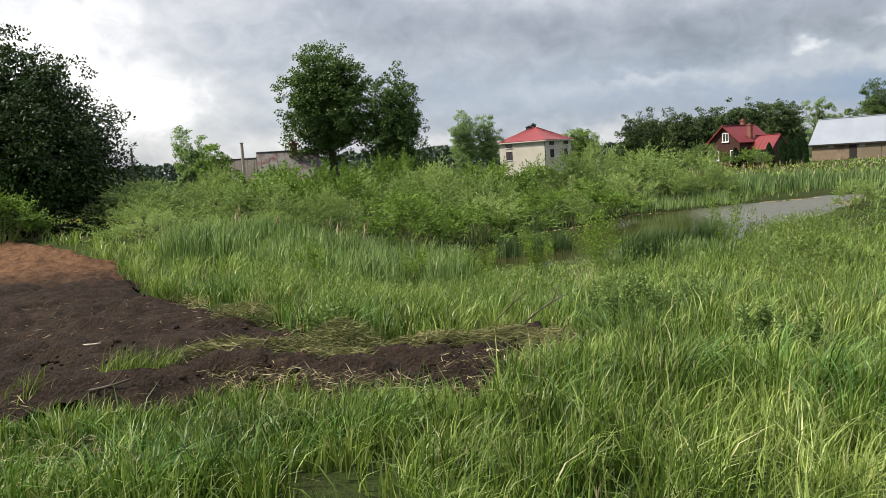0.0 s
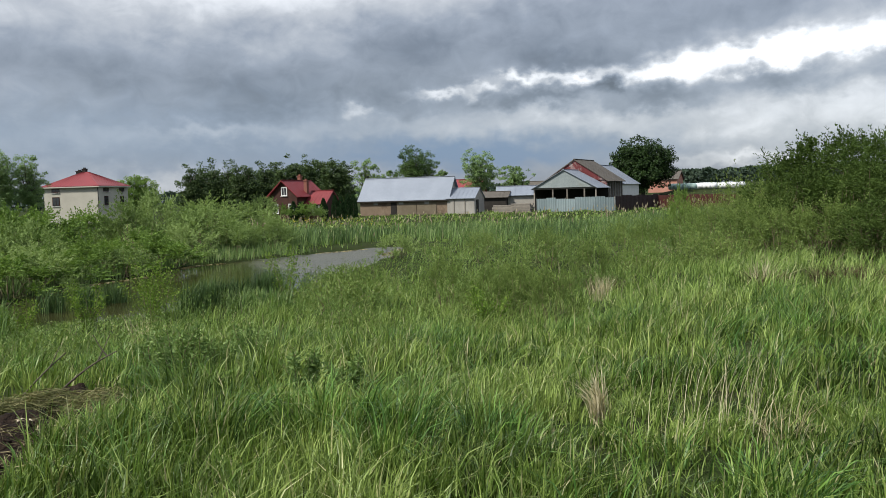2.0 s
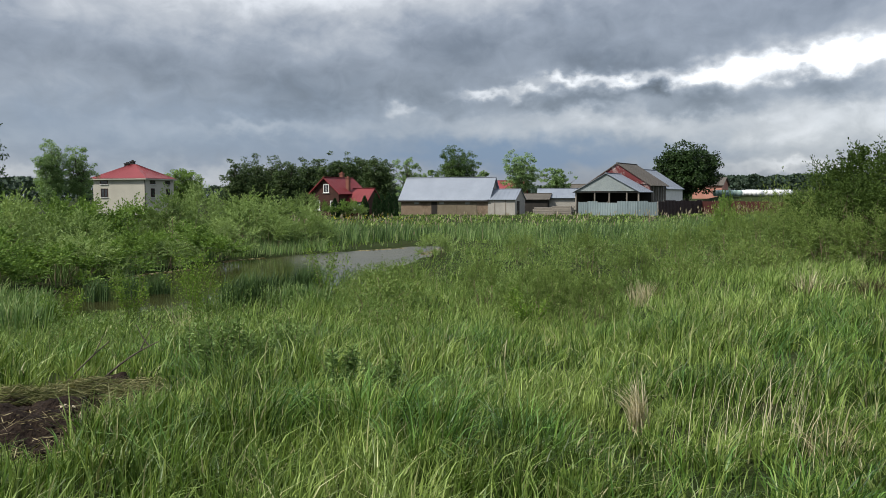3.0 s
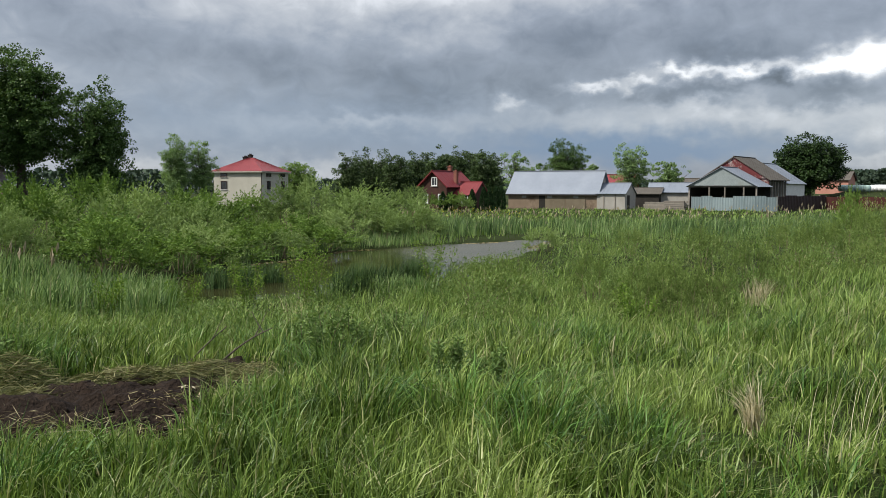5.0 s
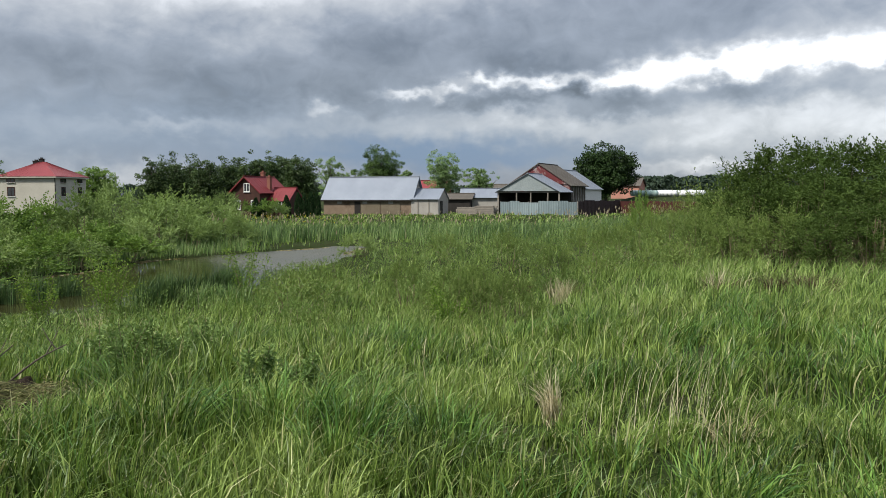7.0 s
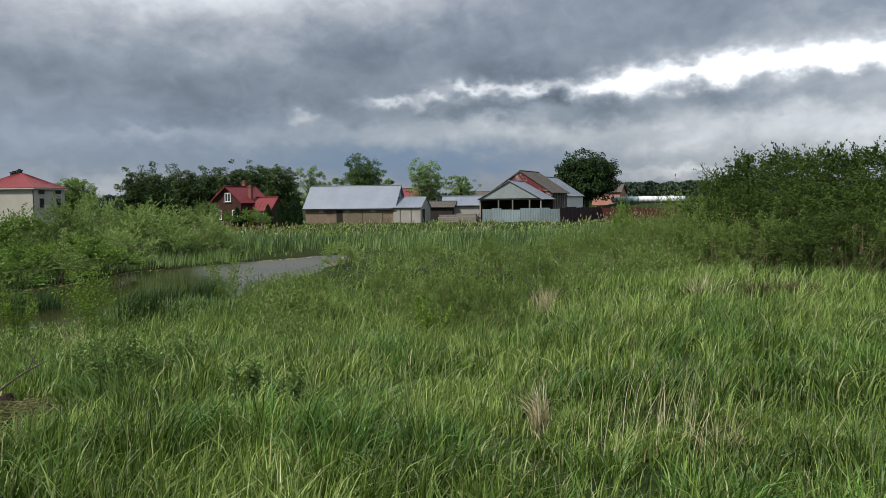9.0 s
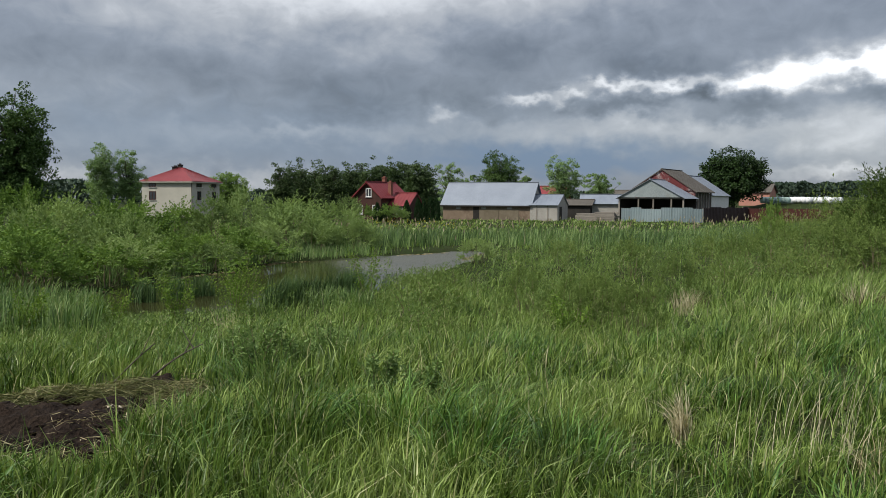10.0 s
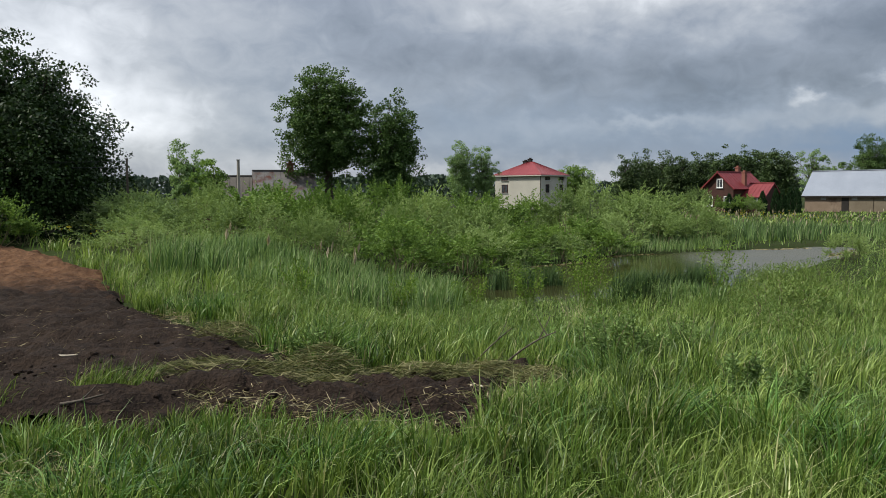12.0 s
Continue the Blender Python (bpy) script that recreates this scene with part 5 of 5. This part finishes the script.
def farm_sheds():
    s_ = root_at("open_shed", (77.98, 96.0), -58, "open-fronted farm shed with a pale green sheet gable", "shed")
    wx, wy, eave, ridge = 9.6, 6.0, 3.45, 6.05
    gable("gable", (wx / 2, -wy / 2, eave), (-wx / 2, -wy / 2, eave), (0, -wy / 2, ridge - 0.05), -0.08, M_GREENSHEET, s_, "pale green metal gable sheet")
    saddle_roof(s_, wx, wy, eave, ridge, 0.3, M_ZINC, "y", 7, 0.06)
    for x in (-wx / 2 + 0.1, -1.8, 0.4, 3.0, wx / 2 - 0.1):
        box("post", (x - 0.1, -wy / 2 + 0.1, -0.2), (x + 0.1, -wy / 2 + 0.3, eave), M_GREYWOOD, s_, 0.01)
    box("back_wall", (-wx / 2, wy / 2 - 0.2, -0.2), (wx / 2, wy / 2, eave), M_DARKIN, s_, 0.01)
    box("side_wall", (-wx / 2, -wy / 2 + 0.35, -0.2), (-wx / 2 + 0.15, wy / 2 - 0.25, eave - 0.05), M_DARKIN, s_, 0.01)
    box("beam", (-wx / 2, -wy / 2 + 0.12, eave - 0.25), (wx / 2, -wy / 2 + 0.28, eave - 0.02), M_GREYWOOD, s_, 0.01)
    r_ = root_at("old_barn", (80.9 + 0.848 * 4.5, 98.6 + 0.53 * 4.5), -58, "old barn with a flaking red gable and weathered grey roof", "barn")
    wx, wy, eave, ridge = 10.0, 9.0, 4.4, 7.65
    four_walls(r_, wx, wy, 1.2, 0.25, M_GREYWALL)
    gable("gable", (wx / 2, -wy / 2, eave), (-wx / 2, -wy / 2, eave), (0, -wy / 2, ridge - 0.1), -0.15, M_OLDRED, r_, "flaking dark red gable sheet")
    box("front_wall", (-wx / 2, -wy / 2, 1.2), (wx / 2, -wy / 2 + 0.2, eave), M_OLDRED, r_, 0.01)
    saddle_roof(r_, wx, wy, eave, ridge, 0.35, M_OLDROOF, "y", 10, 0.12)
    for k in range(7):
        y = -wy / 2 + 0.5 + k * 1.33
        box("post", (wx / 2 - 0.2, y - 0.1, 1.2), (wx / 2, y + 0.1, eave), M_GREYWOOD, r_, 0.01)
    box("inner_wall", (wx / 2 - 3.0, -wy / 2 + 0.4, 0), (wx / 2 - 2.8, wy / 2 - 0.3, eave), M_DARKIN, r_, 0.01)
    n_ = root_at("long_barn", (80.9 + 0.848 * 14.6, 98.6 + 0.53 * 14.6), -58, "pale walled barn with a grey zinc roof", "barn")
    wx, wy, eave, ridge = 9.4, 10.6, 3.9, 7.0
    four_walls(n_, wx, wy, eave, 0.25, M_WHITEWALL)
    gable("gable", (wx / 2, wy / 2 - 0.2, eave), (-wx / 2, wy / 2 - 0.2, eave), (0, wy / 2 - 0.2, ridge - 0.1), -0.15, M_WHITEWALL, n_)
    saddle_roof(n_, wx, wy, eave, ridge, 0.3, M_ZINC, "y", 12, 0.08)


def fence_run(p, q, n, h0, h1, material, label, name, group):
    """A sheet fence: panels of uneven height between posts."""
    p, q = Vector((*p, 0)), Vector((*q, 0))
    d = q - p
    turn = math.degrees(math.atan2(d.y, d.x))
    f = root_at(name, (p.x, p.y), turn, label, "fence", group)
    step = d.length / n
    z0 = f.location.z
    for k in range(n):
        c = p.lerp(q, (k + 0.5) / n)
        g = float(land(c.x, c.y)) - z0
        h = rng.uniform(h0, h1)
        bm = bmesh.new()
        m = 9
        row = []
        for i in range(m):
            x = k * step + 0.015 + (step - 0.03) * i / (m - 1)
            y = 0.03 * (1 if i % 2 else -1)
            row.append([bm.verts.new((x, y + o, g + z)) for o, z in ((0, -0.05), (0, h), (0.02, h), (0.02, -0.05))])
        for a, b in zip(row, row[1:]):
            for i in range(4):
                bm.faces.new((a[i], b[i], b[(i + 1) % 4], a[(i + 1) % 4]))
        bm.faces.new(row[0])
        bm.faces.new(row[-1])
        part("panel", bm_mesh("panel", bm, material), f)
        box("post", (k * step - 0.04, 0.06, g - 0.1), (k * step + 0.04, 0.14, g + h1 * 0.97), M_GREYWOOD, f, 0)


def log_stack(place, turn, label, rows, cols, length, size):
    st = root_at("timber_stack", place, turn, label, "timber")
    for i in range(rows):
        for j in range(cols):
            o = rng.uniform(-0.25, 0.25)
            box("board", (-length / 2 + o, j * size * 1.08, i * size * 0.62), (length / 2 + o, j * size * 1.08 + size, i * size * 0.62 + size * 0.55), M_GREYWOOD, st, 0.01)


def small_house(name, place, turn, wx, wy, eave, ridge, wall, roof, label, along="x", chim=None):
    h = root_at(name, place, turn, label, "house")
    four_walls(h, wx, wy, eave, 0.25, wall)
    if along == "x":
        for x in (-wx / 2, wx / 2 - 0.2):
            gable("gable", (x, -wy / 2, eave), (x, wy / 2, eave), (x, 0, ridge - 0.1), 0.2, wall, h)
    else:
        for y in (-wy / 2, wy / 2 - 0.2):
            gable("gable", (wx / 2, y, eave), (-wx / 2, y, eave), (0, y, ridge - 0.1), -0.2, wall, h)
    saddle_roof(h, wx, wy, eave, ridge, 0.35, roof, along, 8, 0.1)
    if chim:
        chimney(h, chim[0], chim[1], ridge - 0.8, ridge + chim[2], 0.6)
    return h


plastered_house()
red_house()
barn()
farm_sheds()
fence_run((70.5, 94.5), (76.4, 84.6), 8, 1.75, 2.0, M_FENCESHEET, "galvanised grey-green sheet metal fence", "sheet_fence", "farm fences")
fence_run((76.4, 84.6), (88.2, 88.6), 8, 1.95, 2.1, M_DARKFENCE, "dark brown sheet metal fence", "sheet_fence", "farm fences")
fence_run((88.2, 88.6), (93.5, 73.0), 10, 1.75, 2.0, M_REDFENCE, "red-brown sheet metal fence", "sheet_fence", "farm fences")
log_stack(polar(34.4, 119), -45, "stack of weathered grey boards in the farmyard", 4, 3, 3.0, 0.45)
log_stack(polar(35.7, 118), -50, "stack of weathered grey boards in the farmyard", 5, 3, 2.8, 0.42)
small_house("tool_shed", polar(33.9, 132), -45, 4.2, 4.0, 2.3, 3.1, M_DARKIN, M_OLDROOF, "dark timber tool shed in the farmyard")
small_house("yard_shed", polar(35.5, 133), -40, 6.5, 4.0, 2.6, 3.9, M_GREYWALL, M_ZINC, "grey shed with a zinc roof in the farmyard")
small_house("far_house", polar(31.9, 158), -45, 6.0, 6.0, 3.2, 5.6, M_PINKWALL, M_REDROOF, "far house with an orange-red roof")
small_house("far_house", polar(36.3, 170), -45, 7.0, 6.0, 3.2, 5.0, M_GREYWALL, M_OLDROOF, "far grey roofed house")
small_house("pink_house", polar(45.4, 182), -58, 6.0, 6.0, 2.6, 4.2, M_PINKWALL, M_OLDROOF, "pink house with a brown roof beyond the farm")
small_house("old_cottage", polar(-10.2, 80), 14, 5.2, 5.0, 2.4, 4.9, M_BROWNWOOD, M_RUSTROOF, "old cottage with a patched rusty sheet roof", "x", (0.6, 0.0, 0.6))
small_house("old_cottage", polar(-14.0, 84), 10, 4.4, 5.0, 2.4, 4.55, M_BROWNWOOD, M_OLDROOF, "low cottage with a brown roof")


def thuja(place, h, w):
    t = root_at("thuja_tree", place, 0, "narrow dark green columnar thuja", "tree", "thuja row")
    part("trunk", tubes_mesh("trunk", [limb((0, 0, -0.1), (0, 0, h * 0.9), 0.05, 0.01, 0.01)], M_BARK, 5), t)
    n = 900
    z = rng.random(n) * h
    r = w / 2 * np.clip(1.15 - (z / h) ** 2.2, 0.05, 1) * rng.uniform(0.75, 1.05, n)
    a = rng.uniform(0, 6.28, n)
    c = np.stack([r * np.cos(a), r * np.sin(a), z], 1)
    part("crown", leaves_mesh("crown", c, np.stack([0.3 * np.cos(a), 0.3 * np.sin(a), np.ones(n)], 1), rng.uniform(0.2, 0.34, n), rng.uniform(0.1, 0.18, n), M_THUJA), t)


for az, h in ((19.9, 2.5), (20.35, 2.4), (21.95, 2.8), (22.75, 3.1), (23.15, 3.0), (23.6, 3.2), (24.0, 3.1)):
    thuja(polar(az, 107), h, 1.1)


def bale(place, material, label):
    b = root_at("wrapped_bale", place, rng.uniform(0, 180), label, "bale", "wrapped bales")
    bm = bmesh.new()
    bmesh.ops.create_cone(bm, cap_ends=True, segments=20, radius1=0.62, radius2=0.62, depth=1.2, matrix=pose(0, 0, 0.6, 90, 0, 0))
    bmesh.ops.bevel(bm, geom=[e for e in bm.edges if len(e.link_faces) == 2 and any(len(f.verts) > 4 for f in e.link_faces)], offset=0.1, segments=2, affect="EDGES")
    part("wrap", bm_mesh("wrap", bm, material, True), b)


for k in range(6):
    bale(polar(45.8 + k * 0.27, 171 + rng.uniform(-1, 1)), M_GREENWRAP, "round bale wrapped in pale green film")
for k in range(12):
    bale(polar(47.45 + k * 0.25, 172 + rng.uniform(-1, 1)), M_WHITEWRAP, "round bale wrapped in white film")


def pole(place, h, label, rad=0.13):
    p = root_at("utility_pole", place, 0, label, "pole")
    part("shaft", tubes_mesh("shaft", [limb((0, 0, -0.3), (0, 0, h), rad, rad * 0.8, 0.0)], M_GREYWOOD if rad > 0.1 else M_BARK, 8), p)
    box("cap", (-rad * 0.85, -rad * 0.85, h), (rad * 0.85, rad * 0.85, h + 0.06), M_CONCRETE if rad > 0.1 else M_BARK, p, 0.01)


pole(polar(-13.2, 60), 4.6, "weathered grey concrete utility pole")
pole(polar(-20.2, 38), 3.4, "short dark weathered wooden wire pole", 0.06)
pole(polar(-48.0, 36), 3.4, "short dark weathered wooden wire pole", 0.06)


def wire(a, b, sag):
    t = np.linspace(0, 1, 20)[:, None]
    a, b = np.array(a), np.array(b)
    p = a + (b - a) * t
    p[:, 2] -= 4 * sag * (t * (1 - t))[:, 0]
    tagged(new("overhead_wire", tubes_mesh("overhead_wire", [np.concatenate([p, np.full((20, 1), 0.012)], 1)], M_WIRE, 5)), "thin dark overhead wire between two poles", "wire", "overhead wires")


pa, pb = polar(-20.2, 38), polar(-48.0, 36)
for dz in (3.08, 3.32):
    wire((pa[0], pa[1], float(land(*pa)) + dz), (pb[0], pb[1], float(land(*pb)) + dz), 0.15)


def rail_fence():
    a, b = Vector((*polar(-31, 40), 0)), Vector((*polar(-20.5, 40), 0))
    f = root_at("low_rail", (a.x, a.y), math.degrees(math.atan2(b.y - a.y, b.x - a.x)), "low weathered wooden rail under the dark tree", "fence")
    n = 6
    L = (b - a).length / n
    for k in range(n):
        box("post", (k * L - 0.05, -0.05, -0.15), (k * L + 0.05, 0.05, 0.38), M_GREYWOOD, f, 0.01)
        box("rail", (k * L + 0.02, -0.09, 0.22), (k * L + L - 0.02, -0.053, 0.36), M_GREYWOOD, f, 0.01)


rail_fence()

# ---------------------------------------------------------------- small things near the camera
def tuft(name, place, n, h0, h1, width, spread, material, label, lean=(0.1, 0.7), wind=None, category="grass tuft", sway=0.6):
    """A clump of blades on one root."""
    a = rng.uniform(0, 6.28, n)
    q = spread * rng.random(n) ** 0.7
    x, y = place[0] + q * np.cos(a), place[1] + q * np.sin(a)
    base = np.stack([x, y, land(x, y) - 0.02], 1) - np.array([place[0], place[1], float(land(*place))])
    d = a + rng.normal(0, 0.4, n) if wind is None else wind + rng.normal(0, sway, n)
    me = blades_mesh(name, base, rng.uniform(h0, h1, n), rng.uniform(0.7, 1.3, n) * width, d, rng.uniform(*lean, n), material, 5)
    ob = new(name, me)
    ob.location = (*place, float(land(*place)))
    return tagged(ob, label, category, kind="stuff")


tuft("straw_tuft", (3.85, 4.35), 120, 0.26, 0.5, 0.008, 0.07, M_STRAW, "bleached sheaf of dry straw standing in the grass", (0.1, 0.7), 2.7, sway=1.0)
tuft("straw_tuft", polar(53.3, 5.6), 40, 0.2, 0.4, 0.006, 0.16, M_CUTSTRAW, "bent brownish dry grass tuft", (0.5, 1.6), 0.4, sway=1.5)
for k in range(10):
    tuft("dry_stalks", polar(rng.uniform(43, 52), rng.uniform(5.0, 7.0)), 6, 0.45, 0.75, 0.0036, 0.3, M_STRAW, "thin pale dry grass stalks above the meadow", (0.1, 0.6), WIND)
for az, r in ((41.4, 20.3), (41.0, 19.8), (45.4, 28.5), (9.8, 16.5), (51.6, 16.4)):
    tuft("dry_tussock", polar(az, r), 70, 0.4, 0.8, 0.010, 0.22, M_STRAW, "tussock of pale dry stems among green grass", (0.05, 0.5))
for az, r in ((41.7, 20.6), (38.4, 22.6), (43.3, 25.6), (51.8, 16.2), (55.3, 17.0), (56.4, 17.2), (57.9, 16.8)):
    tuft("brown_tussock", polar(az, r), 150, 0.38, 0.65, 0.012, 0.30, M_BROWNTUFT, "low dead brown tussock among green grass", (0.3, 1.1))
for az, r in ((29.0, 7.1), (12.5, 8.2), (47.0, 18.0), (60.5, 12.4)):
    tuft("dark_tussock", polar(az, r), 130, 0.25, 0.45, 0.012, 0.3, M_HERB, "low dark green tussock", (0.4, 1.3))
for x, y, n in ((-2.75, 6.75, 240), (-2.45, 6.7, 200), (-3.3, 6.2, 60), (-1.35, 9.1, 200)):
    tuft("grass_tuft", (x, y), n, 0.2, 0.42, 0.009, 0.22, M_GRASS, "bright green grass tuft standing amid dug soil", (0.1, 0.8), WIND)


def herb_plant(place, h, n, material, label, leafs=0.06):
    root = new("herb_plant")
    root.location = (*place, float(land(*place)))
    stems, cs, al = [], [], []
    for _ in range(9):
        a = rng.uniform(0, 6.28)
        s_ = limb((0, 0, -0.03), (0.35 * h * math.cos(a), 0.35 * h * math.sin(a), h * rng.uniform(0.6, 1.0)), 0.006, 0.002, 0.1, 8)
        stems.append(s_)
        t = rng.random(n // 9) ** 0.8 * 7
        i0 = np.minimum(t.astype(int), 6)
        p = s_[i0, :3] + (s_[i0 + 1, :3] - s_[i0, :3]) * (t - i0)[:, None]
        o = rng.normal(size=p.shape) * 0.05 * h
        cs.append(p + o)
        al.append(o / (0.05 * h) + [0, 0, 0.6])
    tagged(part("branchwork", tubes_mesh("branchwork", stems, M_STEM, 4), root), kind="stuff")
    c = np.concatenate(cs)
    c[:, 2] = np.maximum(c[:, 2], 0.02)
    L = rng.uniform(0.7, 1.3, len(c)) * leafs
    part("foliage", leaves_mesh("foliage", c, np.concatenate(al), L, L * 0.42, material), root)
    return tagged(root, label, "herb")


M_MUGWORT = foliage("grey_green_herb", (0.070, 0.125, 0.034), (0.150, 0.240, 0.070), (0.30, 0.42, 0.15), 1.5, 0.6, 0.25)
M_SAPLING = foliage("sapling_leaves", (0.075, 0.145, 0.022), (0.150, 0.250, 0.042), (0.26, 0.37, 0.08), 1.5, 0.6, 0.32, gloss=0.08)
for az, r, h in ((12.3, 8.3, 0.75), (13.4, 8.5, 0.7), (11.2, 8.8, 0.7), (20.5, 7.0, 0.55), (-9.0, 8.6, 0.5), (-7.6, 8.9, 0.55), (17.0, 9.6, 0.7), (15.2, 8.6, 0.6), (23.5, 6.6, 0.5)):
    herb_plant(polar(az, r), h * 0.8, 1300, M_MUGWORT, "grey-green bushy mugwort plant in the grass", 0.042)
for az, r, h in ((10.3, 19.3, 1.9), (11.2, 19.6, 1.7), (6.6, 19.8, 1.3), (19.4, 21.5, 1.8), (-2.5, 17.5, 1.3), (2.5, 18.2, 1.2), (-9.5, 17.0, 1.2), (33.5, 14.6, 1.2), (46.6, 40.0, 2.6)):
    herb_plant(polar(az, r), h * 0.85, 1300, M_SAPLING, "young yellow-green willow sapling at the pond edge", 0.06)


def lying_stick(a, b, rad, material, name, label, side=()):
    a = (*a, float(land(*a)) + 0.06 + (rad if not side else rad))
    b3 = (*b[:2], float(land(*b[:2])) + 0.08 + (b[2] if len(b) > 2 else 0))
    lines = [limb(a, b3, rad, rad * 0.5, 0.06)]
    for t, dx, dy, dz in side:
        m = lines[0][t, :3]
        lines.append(limb(m, m + np.array([dx, dy, dz]), rad * 0.6, rad * 0.25, 0.1, 5))
    tagged(new(name, tubes_mesh(name, lines, material, 6)), label, "stick")


lying_stick((0.33, 7.0), (0.42, 6.8), 0.012, M_PALEWOOD, "pale_stick", "short pale peeled stick on dark soil", ((3, -0.06, -0.12, 0.05),))
lying_stick((-3.9, 8.3), (-3.55, 8.25), 0.012, M_PALEWOOD, "pale_stick", "pale bleached stick lying on dark soil")
lying_stick((-4.3, 11.0), (-4.25, 10.8, 0.12), 0.012, M_PALEWOOD, "pale_stick", "pale bleached stick lying on dark soil")
lying_stick((-0.4, 7.0), (-0.37, 6.98), 0.012, M_WINDOWFRAME, "pale_scrap", "small white scrap on dark soil")
lying_stick((0.75, 8.5), (1.25, 8.3, 0.34), 0.012, M_BARK, "bare_branch", "bare dead branch sticking out of the grass", ((4, 0.12, 0, 0.25), (5, -0.1, 0.1, 0.2)))
lying_stick((0.45, 8.9), (0.85, 8.8, 0.36), 0.011, M_BARK, "bare_branch", "bare dead branch sticking out of the grass", ((4, 0.1, 0, 0.2),))
lying_stick((-2.75, 6.1), (-2.45, 6.15, 0.05), 0.014, M_BARK, "root_piece", "torn reddish root in the dug soil", ((3, 0.1, 0.05, 0.1),))


def loose_straw():
    """Cut and flattened straw strewn round the soil's edge."""
    n = 26000
    x, y = rng.uniform(-7.5, 1.4, n), rng.uniform(3.6, 13.0, n)
    near = (inside(DIRT, x, y) | inside(PATCH, x, y))
    e = 0.45
    edge = near & ~((inside(DIRT, x + e, y) & inside(DIRT, x - e, y) & inside(DIRT, x, y - e) & inside(DIRT, x, y + e)) | (inside(PATCH, x, y - e) & inside(PATCH, x, y + e) & inside(PATCH, x + e, y) & inside(PATCH, x - e, y)))
    heap = vnoise(x * 1.4, y * 1.4, 81) > 0.45
    keep = (edge & heap) | (near & (rng.random(n) < 0.05)) | ((np.hypot(x + 2.35, y - 4.35) < 0.6))
    x, y = x[keep], y[keep]
    hx, hy = rng.uniform(-2.0, 1.3, 3500), rng.uniform(5.2, 9.2, 3500)
    g = 0.35
    rim = inside(PATCH, hx * 0.9, (hy - 7.3) * 0.86 + 7.3) & ~inside(PATCH, hx, hy - g)
    x, y = np.append(x, hx[rim]), np.append(y, hy[rim])
    k = len(x)
    c = np.stack([x, y, land(x, y) + rng.uniform(0.02, 0.13, k)], 1)
    a = rng.normal(-0.2, 1.2, k)
    L = rng.uniform(0.04, 0.16, k)
    tagged(new("loose_straw", leaves_mesh("loose_straw", c, np.stack([np.cos(a), np.sin(a), rng.normal(0, 0.35, k)], 1), L, rng.uniform(0.003, 0.008, k), M_CUTSTRAW)), "cut dry straw strewn over the soil edge", "straw", kind="stuff")


loose_straw()


def hay_heaps():
    """Matted cut grass thrown up round the dug patch, in low mounds."""
    M_HAY = foliage("cut_grass_hay", (0.035, 0.045, 0.013), (0.110, 0.125, 0.040), (0.34, 0.31, 0.16), 3.0, 0.75, 0.15)
    for hx, hy, wx, wy, hh, m in ((-1.05, 8.0, 0.45, 0.28, 0.32, 1500), (-1.3, 7.3, 0.75, 0.3, 0.16, 2000), (-0.1, 8.1, 0.7, 0.2, 0.16, 1400), (0.55, 7.95, 0.5, 0.2, 0.18, 1200), (0.95, 7.5, 0.3, 0.25, 0.16, 700), (-2.0, 7.5, 0.6, 0.3, 0.14, 1300), (-2.3, 9.6, 0.5, 0.25, 0.2, 900), (-1.9, 6.75, 0.6, 0.25, 0.12, 1000)):
        m = int(m * 0.6)
        a, q = rng.uniform(0, 6.28, m), rng.random(m) ** 0.6
        x, y = hx + wx * q * np.cos(a), hy + wy * q * np.sin(a)
        z = land(x, y) + 0.03 + hh * (1 - q * q) * rng.random(m) ** 0.4
        t = rng.normal(0.2, 0.9, m)
        L = rng.uniform(0.08, 0.30, m)
        c = np.stack([x, y, z], 1) - [hx, hy, 0]
        ob = new("hay_heap", leaves_mesh("hay_heap", c, np.stack([np.cos(t), np.sin(t), rng.normal(0, 0.3, m)], 1), L, rng.uniform(0.004, 0.010, m), M_HAY))
        ob.location = (hx, hy, 0)
        tagged(ob, "low matted heap of cut brownish-green grass beside soil", "hay", kind="stuff")


hay_heaps()


def meadow_flowers():
    x, y = scatter(60, -27, -20, 34, 40)
    c = np.stack([x, y, land(x, y) + rng.uniform(0.45, 0.65, len(x))], 1)
    x, y = scatter(130, 19, 26, 72, 100)
    c = np.concatenate([c, np.stack([x, y, land(x, y) + rng.uniform(0.4, 0.7, len(x))], 1)])
    L = rng.uniform(0.06, 0.12, len(c))
    tagged(new("yellow_flowers", leaves_mesh("yellow_flowers", c, rng.normal(size=c.shape), L, L, M_YELLOW)), "scattered small yellow meadow flowers", "flowers", kind="stuff")


meadow_flowers()

# the turf underfoot and behind
grass_field("meadow_grass", 30000, 0, 360, 0.4, 7.0, 0.12, 0.34, 0.008, 0.015, M_GRASS, G_LABEL, 3, 0.1, 1.1, tuss=0.6, per=40, mask=lambda x, y: (np.hypot(x, y) < 2.1) | (np.abs(np.degrees(np.arctan2(x, y)) - 20) > 57))
